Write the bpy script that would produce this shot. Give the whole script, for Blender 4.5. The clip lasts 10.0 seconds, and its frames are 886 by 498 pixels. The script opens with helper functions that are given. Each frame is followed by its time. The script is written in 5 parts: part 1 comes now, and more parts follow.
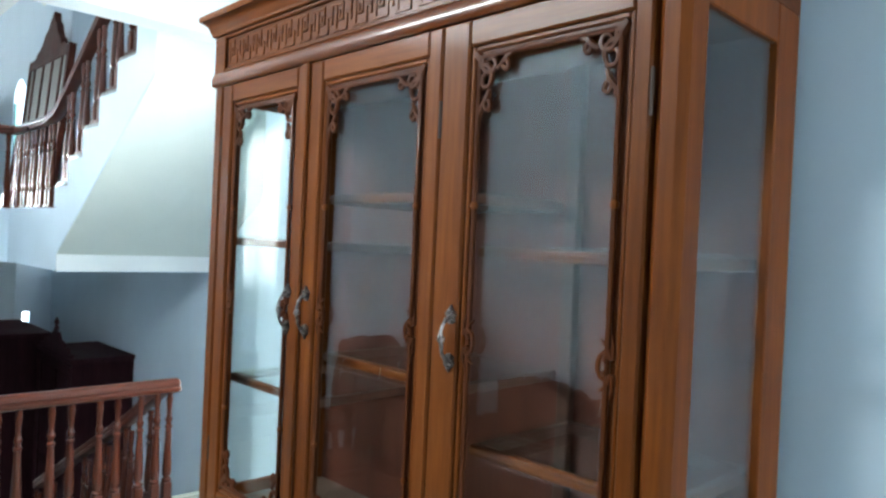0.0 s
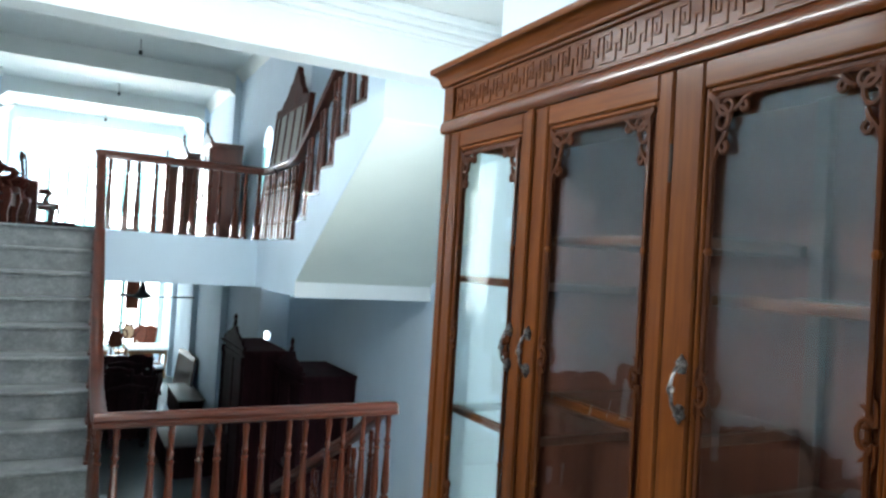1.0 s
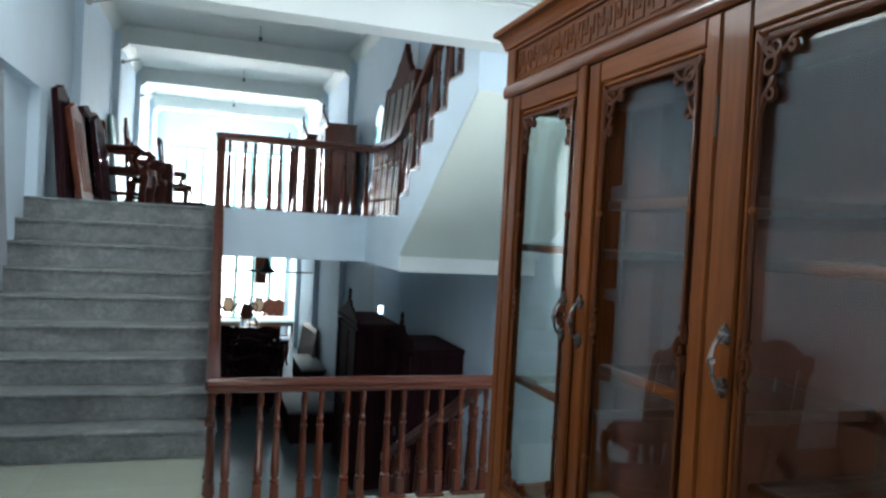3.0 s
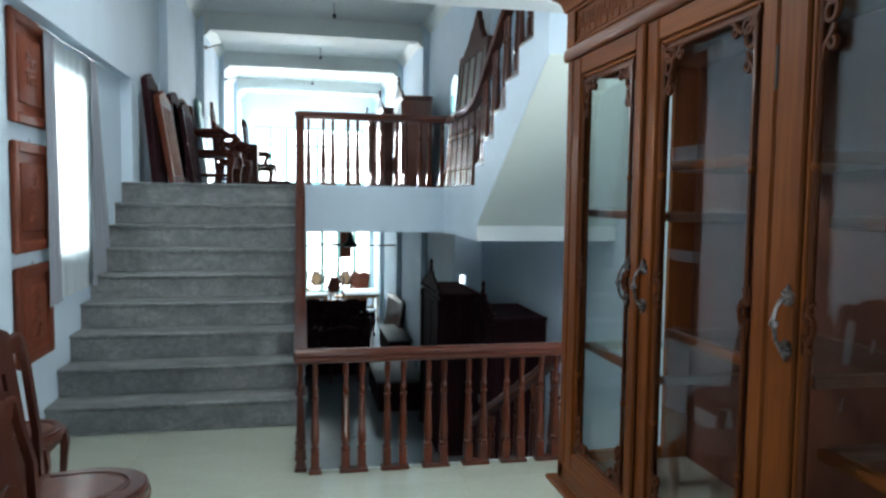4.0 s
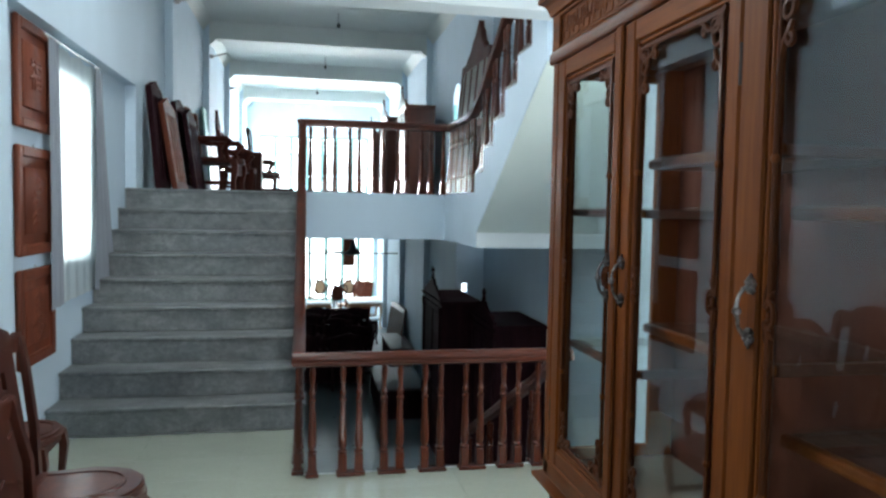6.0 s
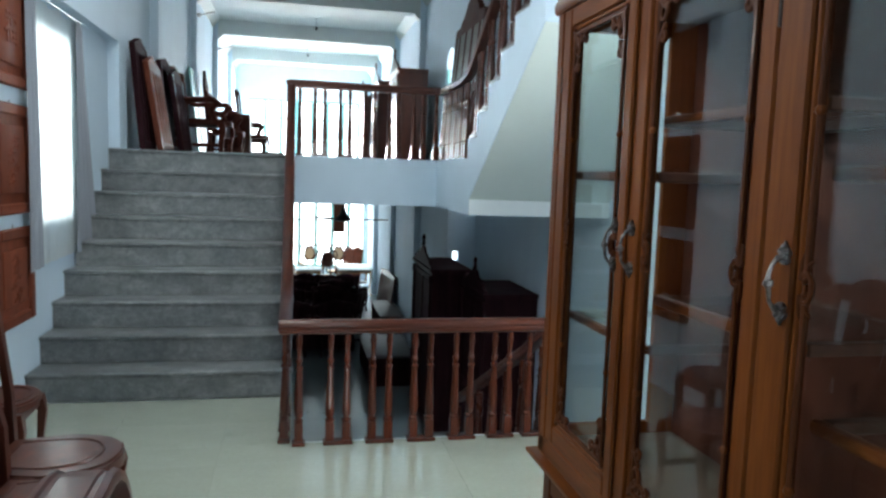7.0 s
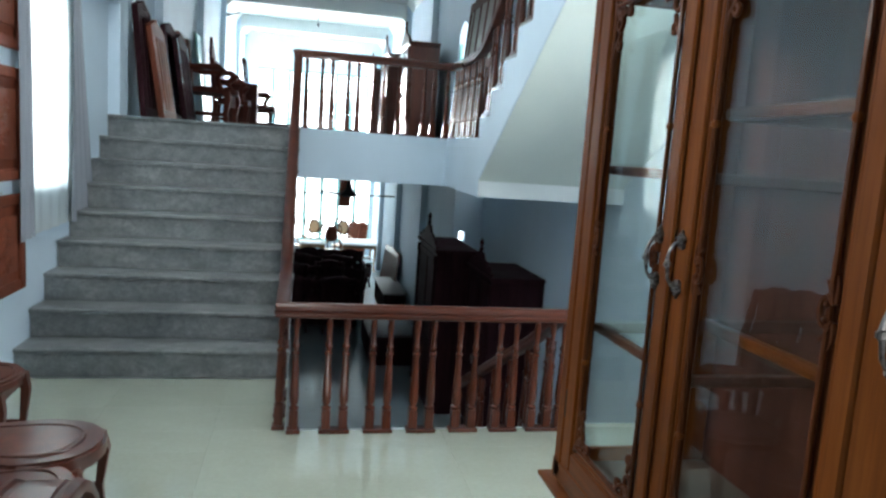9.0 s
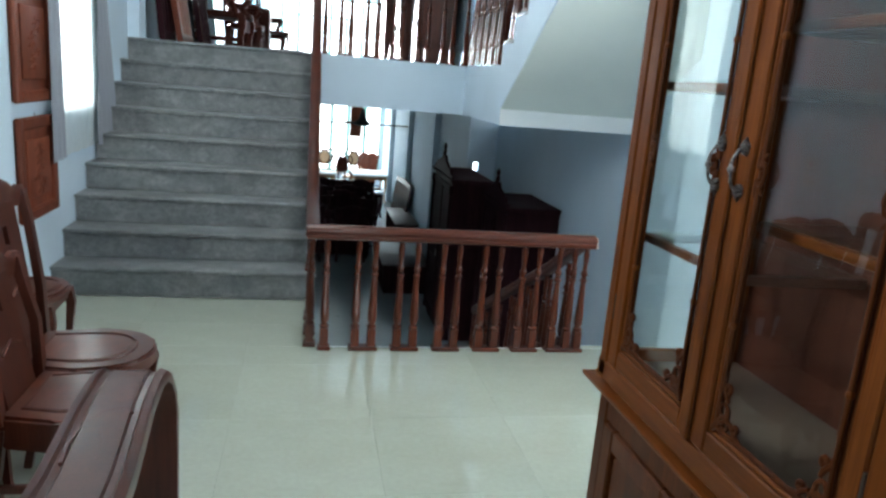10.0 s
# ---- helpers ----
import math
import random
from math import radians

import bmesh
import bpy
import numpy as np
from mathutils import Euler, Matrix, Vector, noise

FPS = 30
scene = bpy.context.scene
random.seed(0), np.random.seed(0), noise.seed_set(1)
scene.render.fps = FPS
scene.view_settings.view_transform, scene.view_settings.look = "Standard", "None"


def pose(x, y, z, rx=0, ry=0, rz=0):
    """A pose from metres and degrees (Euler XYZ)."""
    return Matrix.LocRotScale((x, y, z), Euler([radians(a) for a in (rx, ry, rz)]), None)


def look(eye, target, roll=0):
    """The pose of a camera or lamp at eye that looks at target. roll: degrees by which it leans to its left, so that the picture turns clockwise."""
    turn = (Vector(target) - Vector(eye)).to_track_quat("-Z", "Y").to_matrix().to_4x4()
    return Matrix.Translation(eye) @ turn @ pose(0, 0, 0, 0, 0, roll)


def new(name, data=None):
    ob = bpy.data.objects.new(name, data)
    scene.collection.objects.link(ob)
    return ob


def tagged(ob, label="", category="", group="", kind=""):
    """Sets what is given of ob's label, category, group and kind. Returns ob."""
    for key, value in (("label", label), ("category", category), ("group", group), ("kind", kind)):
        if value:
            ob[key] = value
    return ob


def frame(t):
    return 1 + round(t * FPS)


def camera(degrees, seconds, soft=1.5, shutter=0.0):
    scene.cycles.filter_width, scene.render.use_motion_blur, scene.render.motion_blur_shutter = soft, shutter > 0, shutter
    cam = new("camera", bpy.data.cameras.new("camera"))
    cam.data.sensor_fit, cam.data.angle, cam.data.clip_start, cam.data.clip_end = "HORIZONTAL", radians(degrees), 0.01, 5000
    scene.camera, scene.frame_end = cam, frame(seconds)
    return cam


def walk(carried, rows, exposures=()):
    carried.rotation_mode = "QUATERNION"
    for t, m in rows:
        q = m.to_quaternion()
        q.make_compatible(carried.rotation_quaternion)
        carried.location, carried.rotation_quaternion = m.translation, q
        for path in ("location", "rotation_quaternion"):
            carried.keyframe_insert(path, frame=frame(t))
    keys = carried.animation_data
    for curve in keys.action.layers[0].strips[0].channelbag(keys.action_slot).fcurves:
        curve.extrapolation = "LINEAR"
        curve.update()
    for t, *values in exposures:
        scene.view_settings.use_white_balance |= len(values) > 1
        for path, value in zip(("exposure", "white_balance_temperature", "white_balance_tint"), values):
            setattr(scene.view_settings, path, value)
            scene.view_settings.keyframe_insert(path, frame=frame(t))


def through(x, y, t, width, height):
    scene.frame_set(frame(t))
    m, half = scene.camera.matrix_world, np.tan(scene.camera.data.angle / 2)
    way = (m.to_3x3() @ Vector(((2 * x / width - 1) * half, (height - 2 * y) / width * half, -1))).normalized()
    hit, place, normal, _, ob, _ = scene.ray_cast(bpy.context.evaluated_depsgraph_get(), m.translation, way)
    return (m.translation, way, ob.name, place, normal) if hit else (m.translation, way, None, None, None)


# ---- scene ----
cam = camera(64.1, 10.0, soft=2.6)
PATH = [
    (0, (0.156, 0.402, 1.611), (1.551, 1.835, 1.597), 2.6),
    (0.5, (0.14, 0.41, 1.63), (1.353, 2.0, 1.665), 3.9),
    (1, (0.117, 0.406, 1.631), (1.043, 2.178, 1.672), 3.5),
    (1.5, (0.122, 0.402, 1.632), (1.001, 2.198, 1.65), 3.0),
    (2, (0.151, 0.396, 1.629), (1.024, 2.195, 1.623), 2.8),
    (2.5, (0.198, 0.385, 1.632), (1.001, 2.217, 1.6), 2.4),
    (3, (0.26, 0.375, 1.619), (0.88, 2.275, 1.575), 3.1),
    (4.5, (0.304, 0.334, 1.625), (0.626, 2.302, 1.463), -0.1),
    (5, (0.314, 0.314, 1.621), (0.577, 2.293, 1.502), 0.3),
    (5.5, (0.324, 0.304, 1.61), (0.683, 2.269, 1.517), 0.4),
    (7, (0.352, 0.423, 1.579), (0.762, 2.371, 1.379), 1.9),
    (7.5, (0.336, 0.56, 1.597), (0.88, 2.472, 1.376), 3.9),
    (8, (0.344, 0.614, 1.595), (0.955, 2.504, 1.361), 3.5),
    (8.5, (0.373, 0.622, 1.613), (0.811, 2.558, 1.368), 3.8),
    (9, (0.38, 0.628, 1.605), (0.778, 2.57, 1.338), 3.9),
    (9.5, (0.32, 0.62, 1.571), (0.723, 2.546, 1.214), 2.5),
    (10, (0.246, 0.551, 1.559), (0.635, 2.46, 1.108), 4.7),
]
walk(cam, [(t, look(eye, target, roll)) for t, eye, target, roll in PATH], exposures=[(0, 2.24), (1.0, 1.94), (1.6, 1.54), (2.5, 1.38), (5.5, 1.33), (8.2, 1.38), (10, 1.58)])


# ---- world and light ----
world = bpy.data.worlds.new("world")
scene.world = world
world.use_nodes = True
wn = world.node_tree
sky = wn.nodes.new("ShaderNodeTexSky")
sky.sky_type, sky.sun_disc = "NISHITA", False
sky.sun_elevation, sky.sun_rotation = radians(55), radians(20)
wn.nodes["Background"].inputs["Strength"].default_value = 0.12
wn.links.new(sky.outputs[0], wn.nodes["Background"].inputs["Color"])

sun = new("sun", bpy.data.lights.new("sun", "SUN"))
sun.data.energy, sun.data.angle, sun.data.color = 1.2, radians(12), (1.0, 0.96, 0.9)
sun.matrix_world = look((8, 30, 40), (0, 5, 0))


def window_light(name, eye, target, w, h, watts, color):
    """A daylight-coloured area lamp at one opening, seen or added."""
    lamp = new(name, bpy.data.lights.new(name, "AREA"))
    lamp.data.shape, lamp.data.size, lamp.data.size_y = "RECTANGLE", w, h
    lamp.data.energy, lamp.data.color = watts, color
    lamp.matrix_world = look(eye, target)
    return lamp


DAY = (0.94, 0.98, 1.0)
window_light("daylight_upper_end", (0.6, 24.3, 3.2), (0.6, 10, 2.7), 4.6, 2.4, 1050, DAY)
window_light("daylight_lower_end", (0.5, 22.6, 0.2), (0.5, 10, -0.8), 3.0, 1.9, 6, DAY)
window_light("daylight_side", (-2.3, 6.0, 2.0), (0.5, 6.0, 1.6), 1.4, 1.6, 33, DAY)
# added overhead fill for stairs and left wall; no skylight is known here
window_light("fill_over_stairs", (-0.1, 5.5, 4.85), (-0.3, 5.4, 0.0), 1.3, 1.3, 8, DAY)
# unseen high left opening; its width and aim are set by the cabinet's brightness
window_light("daylight_near_side", (-1.42, 2.82, 2.94), (1.2, 1.4, 2.6), 2.1, 0.28, 24, DAY)
window_light("daylight_recess", (2.49, 3.25, 1.55), (0.6, 4.5, 1.5), 0.95, 1.05, 10.5, DAY)
# unseen rear opening, added to light surfaces that face -y
window_light("daylight_rear", (1.0, -3.78, 1.8), (0.4, 4, 1.9), 0.5, 1.4, 12, DAY)


# ---- materials ----
def material(name):
    m = bpy.data.materials.new(name)
    m.use_nodes = True
    return m, m.node_tree, m.node_tree.nodes["Principled BSDF"]


def put(tree, kind, **values):
    n = tree.nodes.new(kind)
    for k, v in values.items():
        n.inputs[k].default_value = v
    return n


def noise_at(tree, co, scale, detail=4.0, stretch=(1, 1, 1), rough=0.55):
    mp = put(tree, "ShaderNodeMapping", Scale=stretch)
    tree.links.new(co, mp.inputs["Vector"])
    n = put(tree, "ShaderNodeTexNoise", Scale=scale, Detail=detail, Roughness=rough)
    tree.links.new(mp.outputs[0], n.inputs["Vector"])
    return n.outputs["Fac"]


def ramp(tree, fac, stops):
    r = tree.nodes.new("ShaderNodeValToRGB")
    while len(r.color_ramp.elements) < len(stops):
        r.color_ramp.elements.new(0.5)
    for e, (pos, col) in zip(r.color_ramp.elements, stops):
        e.position, e.color = pos, (*col, 1)
    tree.links.new(fac, r.inputs["Fac"])
    return r.outputs["Color"]


def mix(tree, a, b, fac, blend="MIX"):
    n = tree.nodes.new("ShaderNodeMix")
    n.data_type, n.blend_type = "RGBA", blend
    for src, sock in ((fac, n.inputs["Factor"]), (a, n.inputs["A"]), (b, n.inputs["B"])):
        if isinstance(src, (int, float)):
            sock.default_value = src
        elif isinstance(src, tuple):
            sock.default_value = (*src, 1)
        else:
            tree.links.new(src, sock)
    return n.outputs["Result"]


def bump(tree, bsdf, height, strength, distance=0.002):
    b = put(tree, "ShaderNodeBump", Strength=strength, Distance=distance)
    tree.links.new(height, b.inputs["Height"])
    tree.links.new(b.outputs[0], bsdf.inputs["Normal"])


def mapped(tree, fac, lo, hi):
    n = put(tree, "ShaderNodeMapRange", **{"To Min": lo, "To Max": hi})
    tree.links.new(fac, n.inputs["Value"])
    return n.outputs[0]


def wood(name, light, dark, rough=0.3, along="z", grain=1.0, coat=0.35, vary=0.25, ior=1.5, figure=0.75):
    m, t, b = material(name)
    co = t.nodes.new("ShaderNodeTexCoord").outputs["Object"]
    long = {"x": (0.06, 1, 1), "y": (1, 0.06, 1), "z": (1, 1, 0.06)}[along]
    fine = noise_at(t, co, 170 * grain, 3, long)
    broad = noise_at(t, co, 16 * grain, 5, long, 0.65)
    spots = noise_at(t, co, 3.0, 3)
    col = ramp(t, broad, [(0.3, dark), (0.7, light)])
    col = mix(t, col, ramp(t, fine, [(0.3, (0.62, 0.58, 0.55)), (0.62, (1.06, 1.05, 1.04))]), figure, "MULTIPLY")
    col = mix(t, col, ramp(t, spots, [(0.3, (0.8, 0.78, 0.76)), (0.7, (1.12, 1.1, 1.08))]), 0.8, "MULTIPLY")
    info = t.nodes.new("ShaderNodeObjectInfo").outputs["Random"]
    col = mix(t, col, ramp(t, info, [(0.0, (1 - vary,) * 3), (1.0, (1 + vary * 0.5,) * 3)]), 1.0, "MULTIPLY")
    t.links.new(col, b.inputs["Base Color"])
    t.links.new(mapped(t, spots, rough * 0.75, rough * 1.35), b.inputs["Roughness"])
    b.inputs["Coat Weight"].default_value, b.inputs["Coat Roughness"].default_value = coat, 0.1
    b.inputs["IOR"].default_value = ior
    bump(t, b, fine, 0.12, 0.001)
    return m


def plaster(name, colour, stain=0.1, rough=0.75):
    m, t, b = material(name)
    co = t.nodes.new("ShaderNodeTexCoord").outputs["Object"]
    big, streak, grit = noise_at(t, co, 0.9, 4), noise_at(t, co, 2.2, 4, (1, 1, 0.25)), noise_at(t, co, 120, 2)
    lo = tuple(c * (1 - stain) for c in colour)
    col = mix(t, ramp(t, big, [(0.3, lo), (0.7, colour)]), ramp(t, streak, [(0.25, (0.93, 0.94, 0.94)), (0.6, (1, 1, 1))]), 0.6, "MULTIPLY")
    t.links.new(col, b.inputs["Base Color"])
    b.inputs["Roughness"].default_value = rough
    bump(t, b, grit, 0.12, 0.0015)
    return m


def granite(name):
    m, t, b = material(name)
    co = t.nodes.new("ShaderNodeTexCoord").outputs["Object"]
    v = put(t, "ShaderNodeTexVoronoi", Scale=230)
    t.links.new(co, v.inputs["Vector"])
    cloud = noise_at(t, co, 5, 6, (1, 1, 1.6), 0.7)
    vein = noise_at(t, co, 22, 5, (1, 1, 1), 0.75)
    col = ramp(t, cloud, [(0.3, (0.122, 0.127, 0.132)), (0.52, (0.188, 0.194, 0.197)), (0.74, (0.285, 0.287, 0.286))])
    col = mix(t, col, ramp(t, vein, [(0.35, (0.72, 0.73, 0.74)), (0.6, (1.1, 1.1, 1.08))]), 0.9, "MULTIPLY")
    col = mix(t, col, ramp(t, v.outputs["Color"], [(0.15, (0.55, 0.56, 0.58)), (0.8, (1.25, 1.25, 1.22))]), 0.5, "MULTIPLY")
    info = t.nodes.new("ShaderNodeObjectInfo").outputs["Random"]
    col = mix(t, col, ramp(t, info, [(0, (0.9, 0.9, 0.9)), (1, (1.08, 1.08, 1.08))]), 1.0, "MULTIPLY")
    t.links.new(col, b.inputs["Base Color"])
    t.links.new(mapped(t, vein, 0.28, 0.5), b.inputs["Roughness"])
    bump(t, b, vein, 0.06, 0.001)
    return m


def tile_stone(name, colour, rough=0.09):
    m, t, b = material(name)
    co = t.nodes.new("ShaderNodeTexCoord").outputs["Object"]
    cloud, fine, dust = noise_at(t, co, 3, 6, (1, 2.2, 1), 0.65), noise_at(t, co, 40, 4), noise_at(t, co, 1.3, 5)
    col = ramp(t, cloud, [(0.3, tuple(c * 0.92 for c in colour)), (0.7, colour)])
    col = mix(t, col, ramp(t, fine, [(0.35, (0.95, 0.95, 0.94)), (0.65, (1.02, 1.02, 1.02))]), 0.8, "MULTIPLY")
    info = t.nodes.new("ShaderNodeObjectInfo").outputs["Random"]
    col = mix(t, col, ramp(t, info, [(0, (0.965, 0.965, 0.96)), (1, (1.02, 1.02, 1.02))]), 1.0, "MULTIPLY")
    t.links.new(col, b.inputs["Base Color"])
    t.links.new(mapped(t, dust, rough * 0.6, rough * 2.2), b.inputs["Roughness"])
    b.inputs["Coat Weight"].default_value, b.inputs["Coat Roughness"].default_value, b.inputs["Coat IOR"].default_value = 1.0, rough * 0.7, 1.75
    bump(t, b, noise_at(t, co, 11, 2), 0.025, 0.001)
    return m


def plain(name, colour, rough=0.5, metal=0.0, scale=25, vary=0.12):
    m, t, b = material(name)
    co = t.nodes.new("ShaderNodeTexCoord").outputs["Object"]
    n = noise_at(t, co, scale, 4)
    t.links.new(ramp(t, n, [(0.3, tuple(c * (1 - vary) for c in colour)), (0.7, colour)]), b.inputs["Base Color"])
    t.links.new(mapped(t, n, rough * 0.8, rough * 1.25), b.inputs["Roughness"])
    b.inputs["Metallic"].default_value = metal
    bump(t, b, n, 0.05, 0.001)
    return m


def clear_glass(name, gloss=1.9):
    m, t, b = material(name)
    t.nodes.remove(b)
    lw = put(t, "ShaderNodeLayerWeight", Blend=0.5)
    p5 = t.nodes.new("ShaderNodeMath")
    p5.operation, p5.inputs[1].default_value = "POWER", 5.0
    t.links.new(lw.outputs["Facing"], p5.inputs[0])
    k = t.nodes.new("ShaderNodeMath")
    k.operation, k.use_clamp, k.inputs[1].default_value, k.inputs[2].default_value = "MULTIPLY_ADD", True, 0.9, 0.04 * gloss
    t.links.new(p5.outputs[0], k.inputs[0])
    clear = put(t, "ShaderNodeBsdfTransparent", Color=(0.95, 0.98, 0.97, 1))
    shine = put(t, "ShaderNodeBsdfGlossy", Color=(1, 1, 1, 1), Roughness=0.012)
    mx = t.nodes.new("ShaderNodeMixShader")
    for src, sock in ((k.outputs[0], mx.inputs[0]), (clear.outputs[0], mx.inputs[1]), (shine.outputs[0], mx.inputs[2])):
        t.links.new(src, sock)
    t.links.new(mx.outputs[0], t.nodes["Material Output"].inputs["Surface"])
    return m


def cloth(name, colour, through):
    m, t, b = material(name)
    co = t.nodes.new("ShaderNodeTexCoord").outputs["Object"]
    weave = noise_at(t, co, 300, 2)
    t.nodes.remove(b)
    d = put(t, "ShaderNodeBsdfDiffuse", Color=(*colour, 1))
    tr = put(t, "ShaderNodeBsdfTranslucent", Color=(*colour, 1))
    tp = put(t, "ShaderNodeBsdfTransparent")
    a, c = t.nodes.new("ShaderNodeMixShader"), t.nodes.new("ShaderNodeMixShader")
    a.inputs[0].default_value = through
    t.links.new(mapped(t, weave, 0.0, 0.09 * through), c.inputs[0])
    for src, sock in ((d, a.inputs[1]), (tr, a.inputs[2]), (a, c.inputs[1]), (tp, c.inputs[2])):
        t.links.new(src.outputs[0], sock)
    t.links.new(c.outputs[0], t.nodes["Material Output"].inputs["Surface"])
    return m


def glow(name, colour, strength):
    m, t, b = material(name)
    t.nodes.remove(b)
    e = put(t, "ShaderNodeEmission", Color=(*colour, 1), Strength=strength)
    t.links.new(e.outputs[0], t.nodes["Material Output"].inputs["Surface"])
    return m


W_CAB = wood("amber_cabinet_wood", (0.235, 0.066, 0.0115), (0.115, 0.030, 0.0065), 0.4, "z", 0.8, 0.08, 0.2, 1.18, 0.62)
W_CABY = wood("amber_cabinet_wood_rails", (0.228, 0.064, 0.0115), (0.112, 0.029, 0.0065), 0.4, "y", 0.8, 0.08, 0.2, 1.18, 0.62)
W_GLOSS = wood("glossy_cabinet_moulding", (0.22, 0.056, 0.008), (0.12, 0.027, 0.005), 0.3, "y", 0.8, 0.6, 0.1, 1.3, 0.3)
W_INNER = wood("brown_inner_wood", (0.12, 0.055, 0.035), (0.07, 0.032, 0.022), 0.5, "y", 0.8, 0.0, 0.1, 1.4, 0.3)
W_BASE = wood("brown_cabinet_wood", (0.132, 0.036, 0.010), (0.068, 0.018, 0.006), 0.42, "z", 0.8, 0.06, 0.2, 1.18)
W_RAIL = wood("red_brown_varnished_wood", (0.11, 0.023, 0.009), (0.058, 0.0125, 0.0055), 0.28, "z", 0.8, 0.35, 0.25, 1.3)
W_RAILX = wood("red_brown_varnished_handrail", (0.115, 0.026, 0.011), (0.065, 0.0145, 0.0075), 0.3, "x", 0.8, 0.3, 0.25, 1.35)
W_PANEL = wood("red_brown_carved_wood", (0.24, 0.062, 0.03), (0.16, 0.04, 0.02), 0.55, "z", 0.9, 0.04, 0.25, 1.3)
W_BOARD = wood("dull_red_brown_boards", (0.105, 0.026, 0.016), (0.05, 0.013, 0.009), 0.6, "z", 0.9, 0.0, 0.25, 1.22)
W_CHAIR = wood("rosewood_chair", (0.13, 0.031, 0.015), (0.062, 0.015, 0.009), 0.34, "z", 0.8, 0.22)
W_DARK = wood("dark_rosewood", (0.046, 0.018, 0.023), (0.024, 0.0095, 0.0125), 0.6, "z", 0.8, 0.0, 0.25, 1.08)
W_GOLD = wood("honey_wood", (0.5, 0.28, 0.13), (0.34, 0.17, 0.07), 0.3, "z")
M_WALL = plaster("pale_blue_paint", (0.665, 0.785, 0.885), 0.09)
M_WHITE = plaster("white_paint", (0.76, 0.80, 0.80), 0.07)
M_CEIL = plaster("ceiling_paint", (0.72, 0.75, 0.73), 0.08)
M_SOFFIT = plaster("grey_green_soffit_paint", (0.81, 0.88, 0.82), 0.07)
M_GRANITE = granite("grey_granite")
M_TILE = tile_stone("cream_polished_tile", (0.425, 0.445, 0.368), 0.035)
M_GROUT = plain("tile_joint", (0.41, 0.43, 0.352), 0.4)
M_TILE_DIM = tile_stone("grey_green_floor_tile", (0.34, 0.40, 0.40), 0.12)
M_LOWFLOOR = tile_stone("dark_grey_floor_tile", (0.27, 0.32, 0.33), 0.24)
M_BACK = wood("red_brown_back_board", (0.15, 0.041, 0.02), (0.095, 0.026, 0.013), 0.5, "z", 0.6, 0.0, 0.1, 1.4, 0.3)
M_INNER = plain("dusty_brown_inner_board", (0.19, 0.135, 0.10), 0.5, 0, 8)
M_LID = plain("grey_brown_polished_wood", (0.085, 0.07, 0.068), 0.45, 0, 12)
M_BRONZE = plain("antique_silver_bronze", (0.27, 0.245, 0.235), 0.36, 0.95, 110, 0.85)
M_HINGE = plain("dark_hinge_metal", (0.05, 0.028, 0.018), 0.6, 0.1)
M_BLACK = plain("black_metal", (0.02, 0.02, 0.022), 0.4, 0.3)
M_STEEL = plain("steel", (0.5, 0.5, 0.5), 0.35, 0.9)
M_TURQ = plain("turquoise_window_paint", (0.28, 0.58, 0.55), 0.4)
M_GLASS = clear_glass("cabinet_glass", 1.25)
M_SHELF = clear_glass("shelf_glass", 1.2)
M_MIRROR = plain("mirror_glass", (0.85, 0.88, 0.88), 0.03, 1.0, 5, 0.02)
M_SHEER = cloth("sheer_white_curtain", (0.74, 0.77, 0.77), 0.55)
M_CANE = cloth("woven_cane", (0.55, 0.43, 0.30), 0.3)
M_DRAPE = cloth("grey_lined_drape", (0.33, 0.345, 0.38), 0.06)
M_BEIGE = plain("beige_headboard_panel", (0.19, 0.16, 0.13), 0.5)
M_SWITCH = plain("white_switch_plastic", (0.75, 0.76, 0.76), 0.4)
M_RED = plain("red_switch_plastic", (0.6, 0.03, 0.03), 0.4)
M_DAY = glow("daylight_sky", (0.86, 0.97, 1.0), 2.3)


# ---- building helpers ----
def box(bm, x0, x1, y0, y1, z0, z1, bevel=0.0, seg=1):
    r = bmesh.ops.create_cube(bm, size=1.0)
    vs = r["verts"]
    bmesh.ops.scale(bm, vec=(x1 - x0, y1 - y0, z1 - z0), verts=vs)
    bmesh.ops.translate(bm, vec=((x0 + x1) / 2, (y0 + y1) / 2, (z0 + z1) / 2), verts=vs)
    if bevel:
        es = list({e for v in vs for e in v.link_edges})
        bmesh.ops.bevel(bm, geom=es, offset=bevel, segments=seg, affect="EDGES", profile=0.5)
    return bm


def boxes(*rows, bevel=0.0):
    bm = bmesh.new()
    for r in rows:
        box(bm, *r, bevel=bevel)
    return bm


def lathe(bm, profile, at=(0, 0, 0), seg=12):
    """profile: rows of radius, height."""
    rings = []
    for r, z in profile:
        rings.append([bm.verts.new((at[0] + r * math.cos(2 * math.pi * i / seg), at[1] + r * math.sin(2 * math.pi * i / seg), at[2] + z)) for i in range(seg)])
    for a, b in zip(rings, rings[1:]):
        for i in range(seg):
            bm.faces.new((a[i], a[(i + 1) % seg], b[(i + 1) % seg], b[i]))
    bm.faces.new(rings[0][::-1]), bm.faces.new(rings[-1])
    return bm


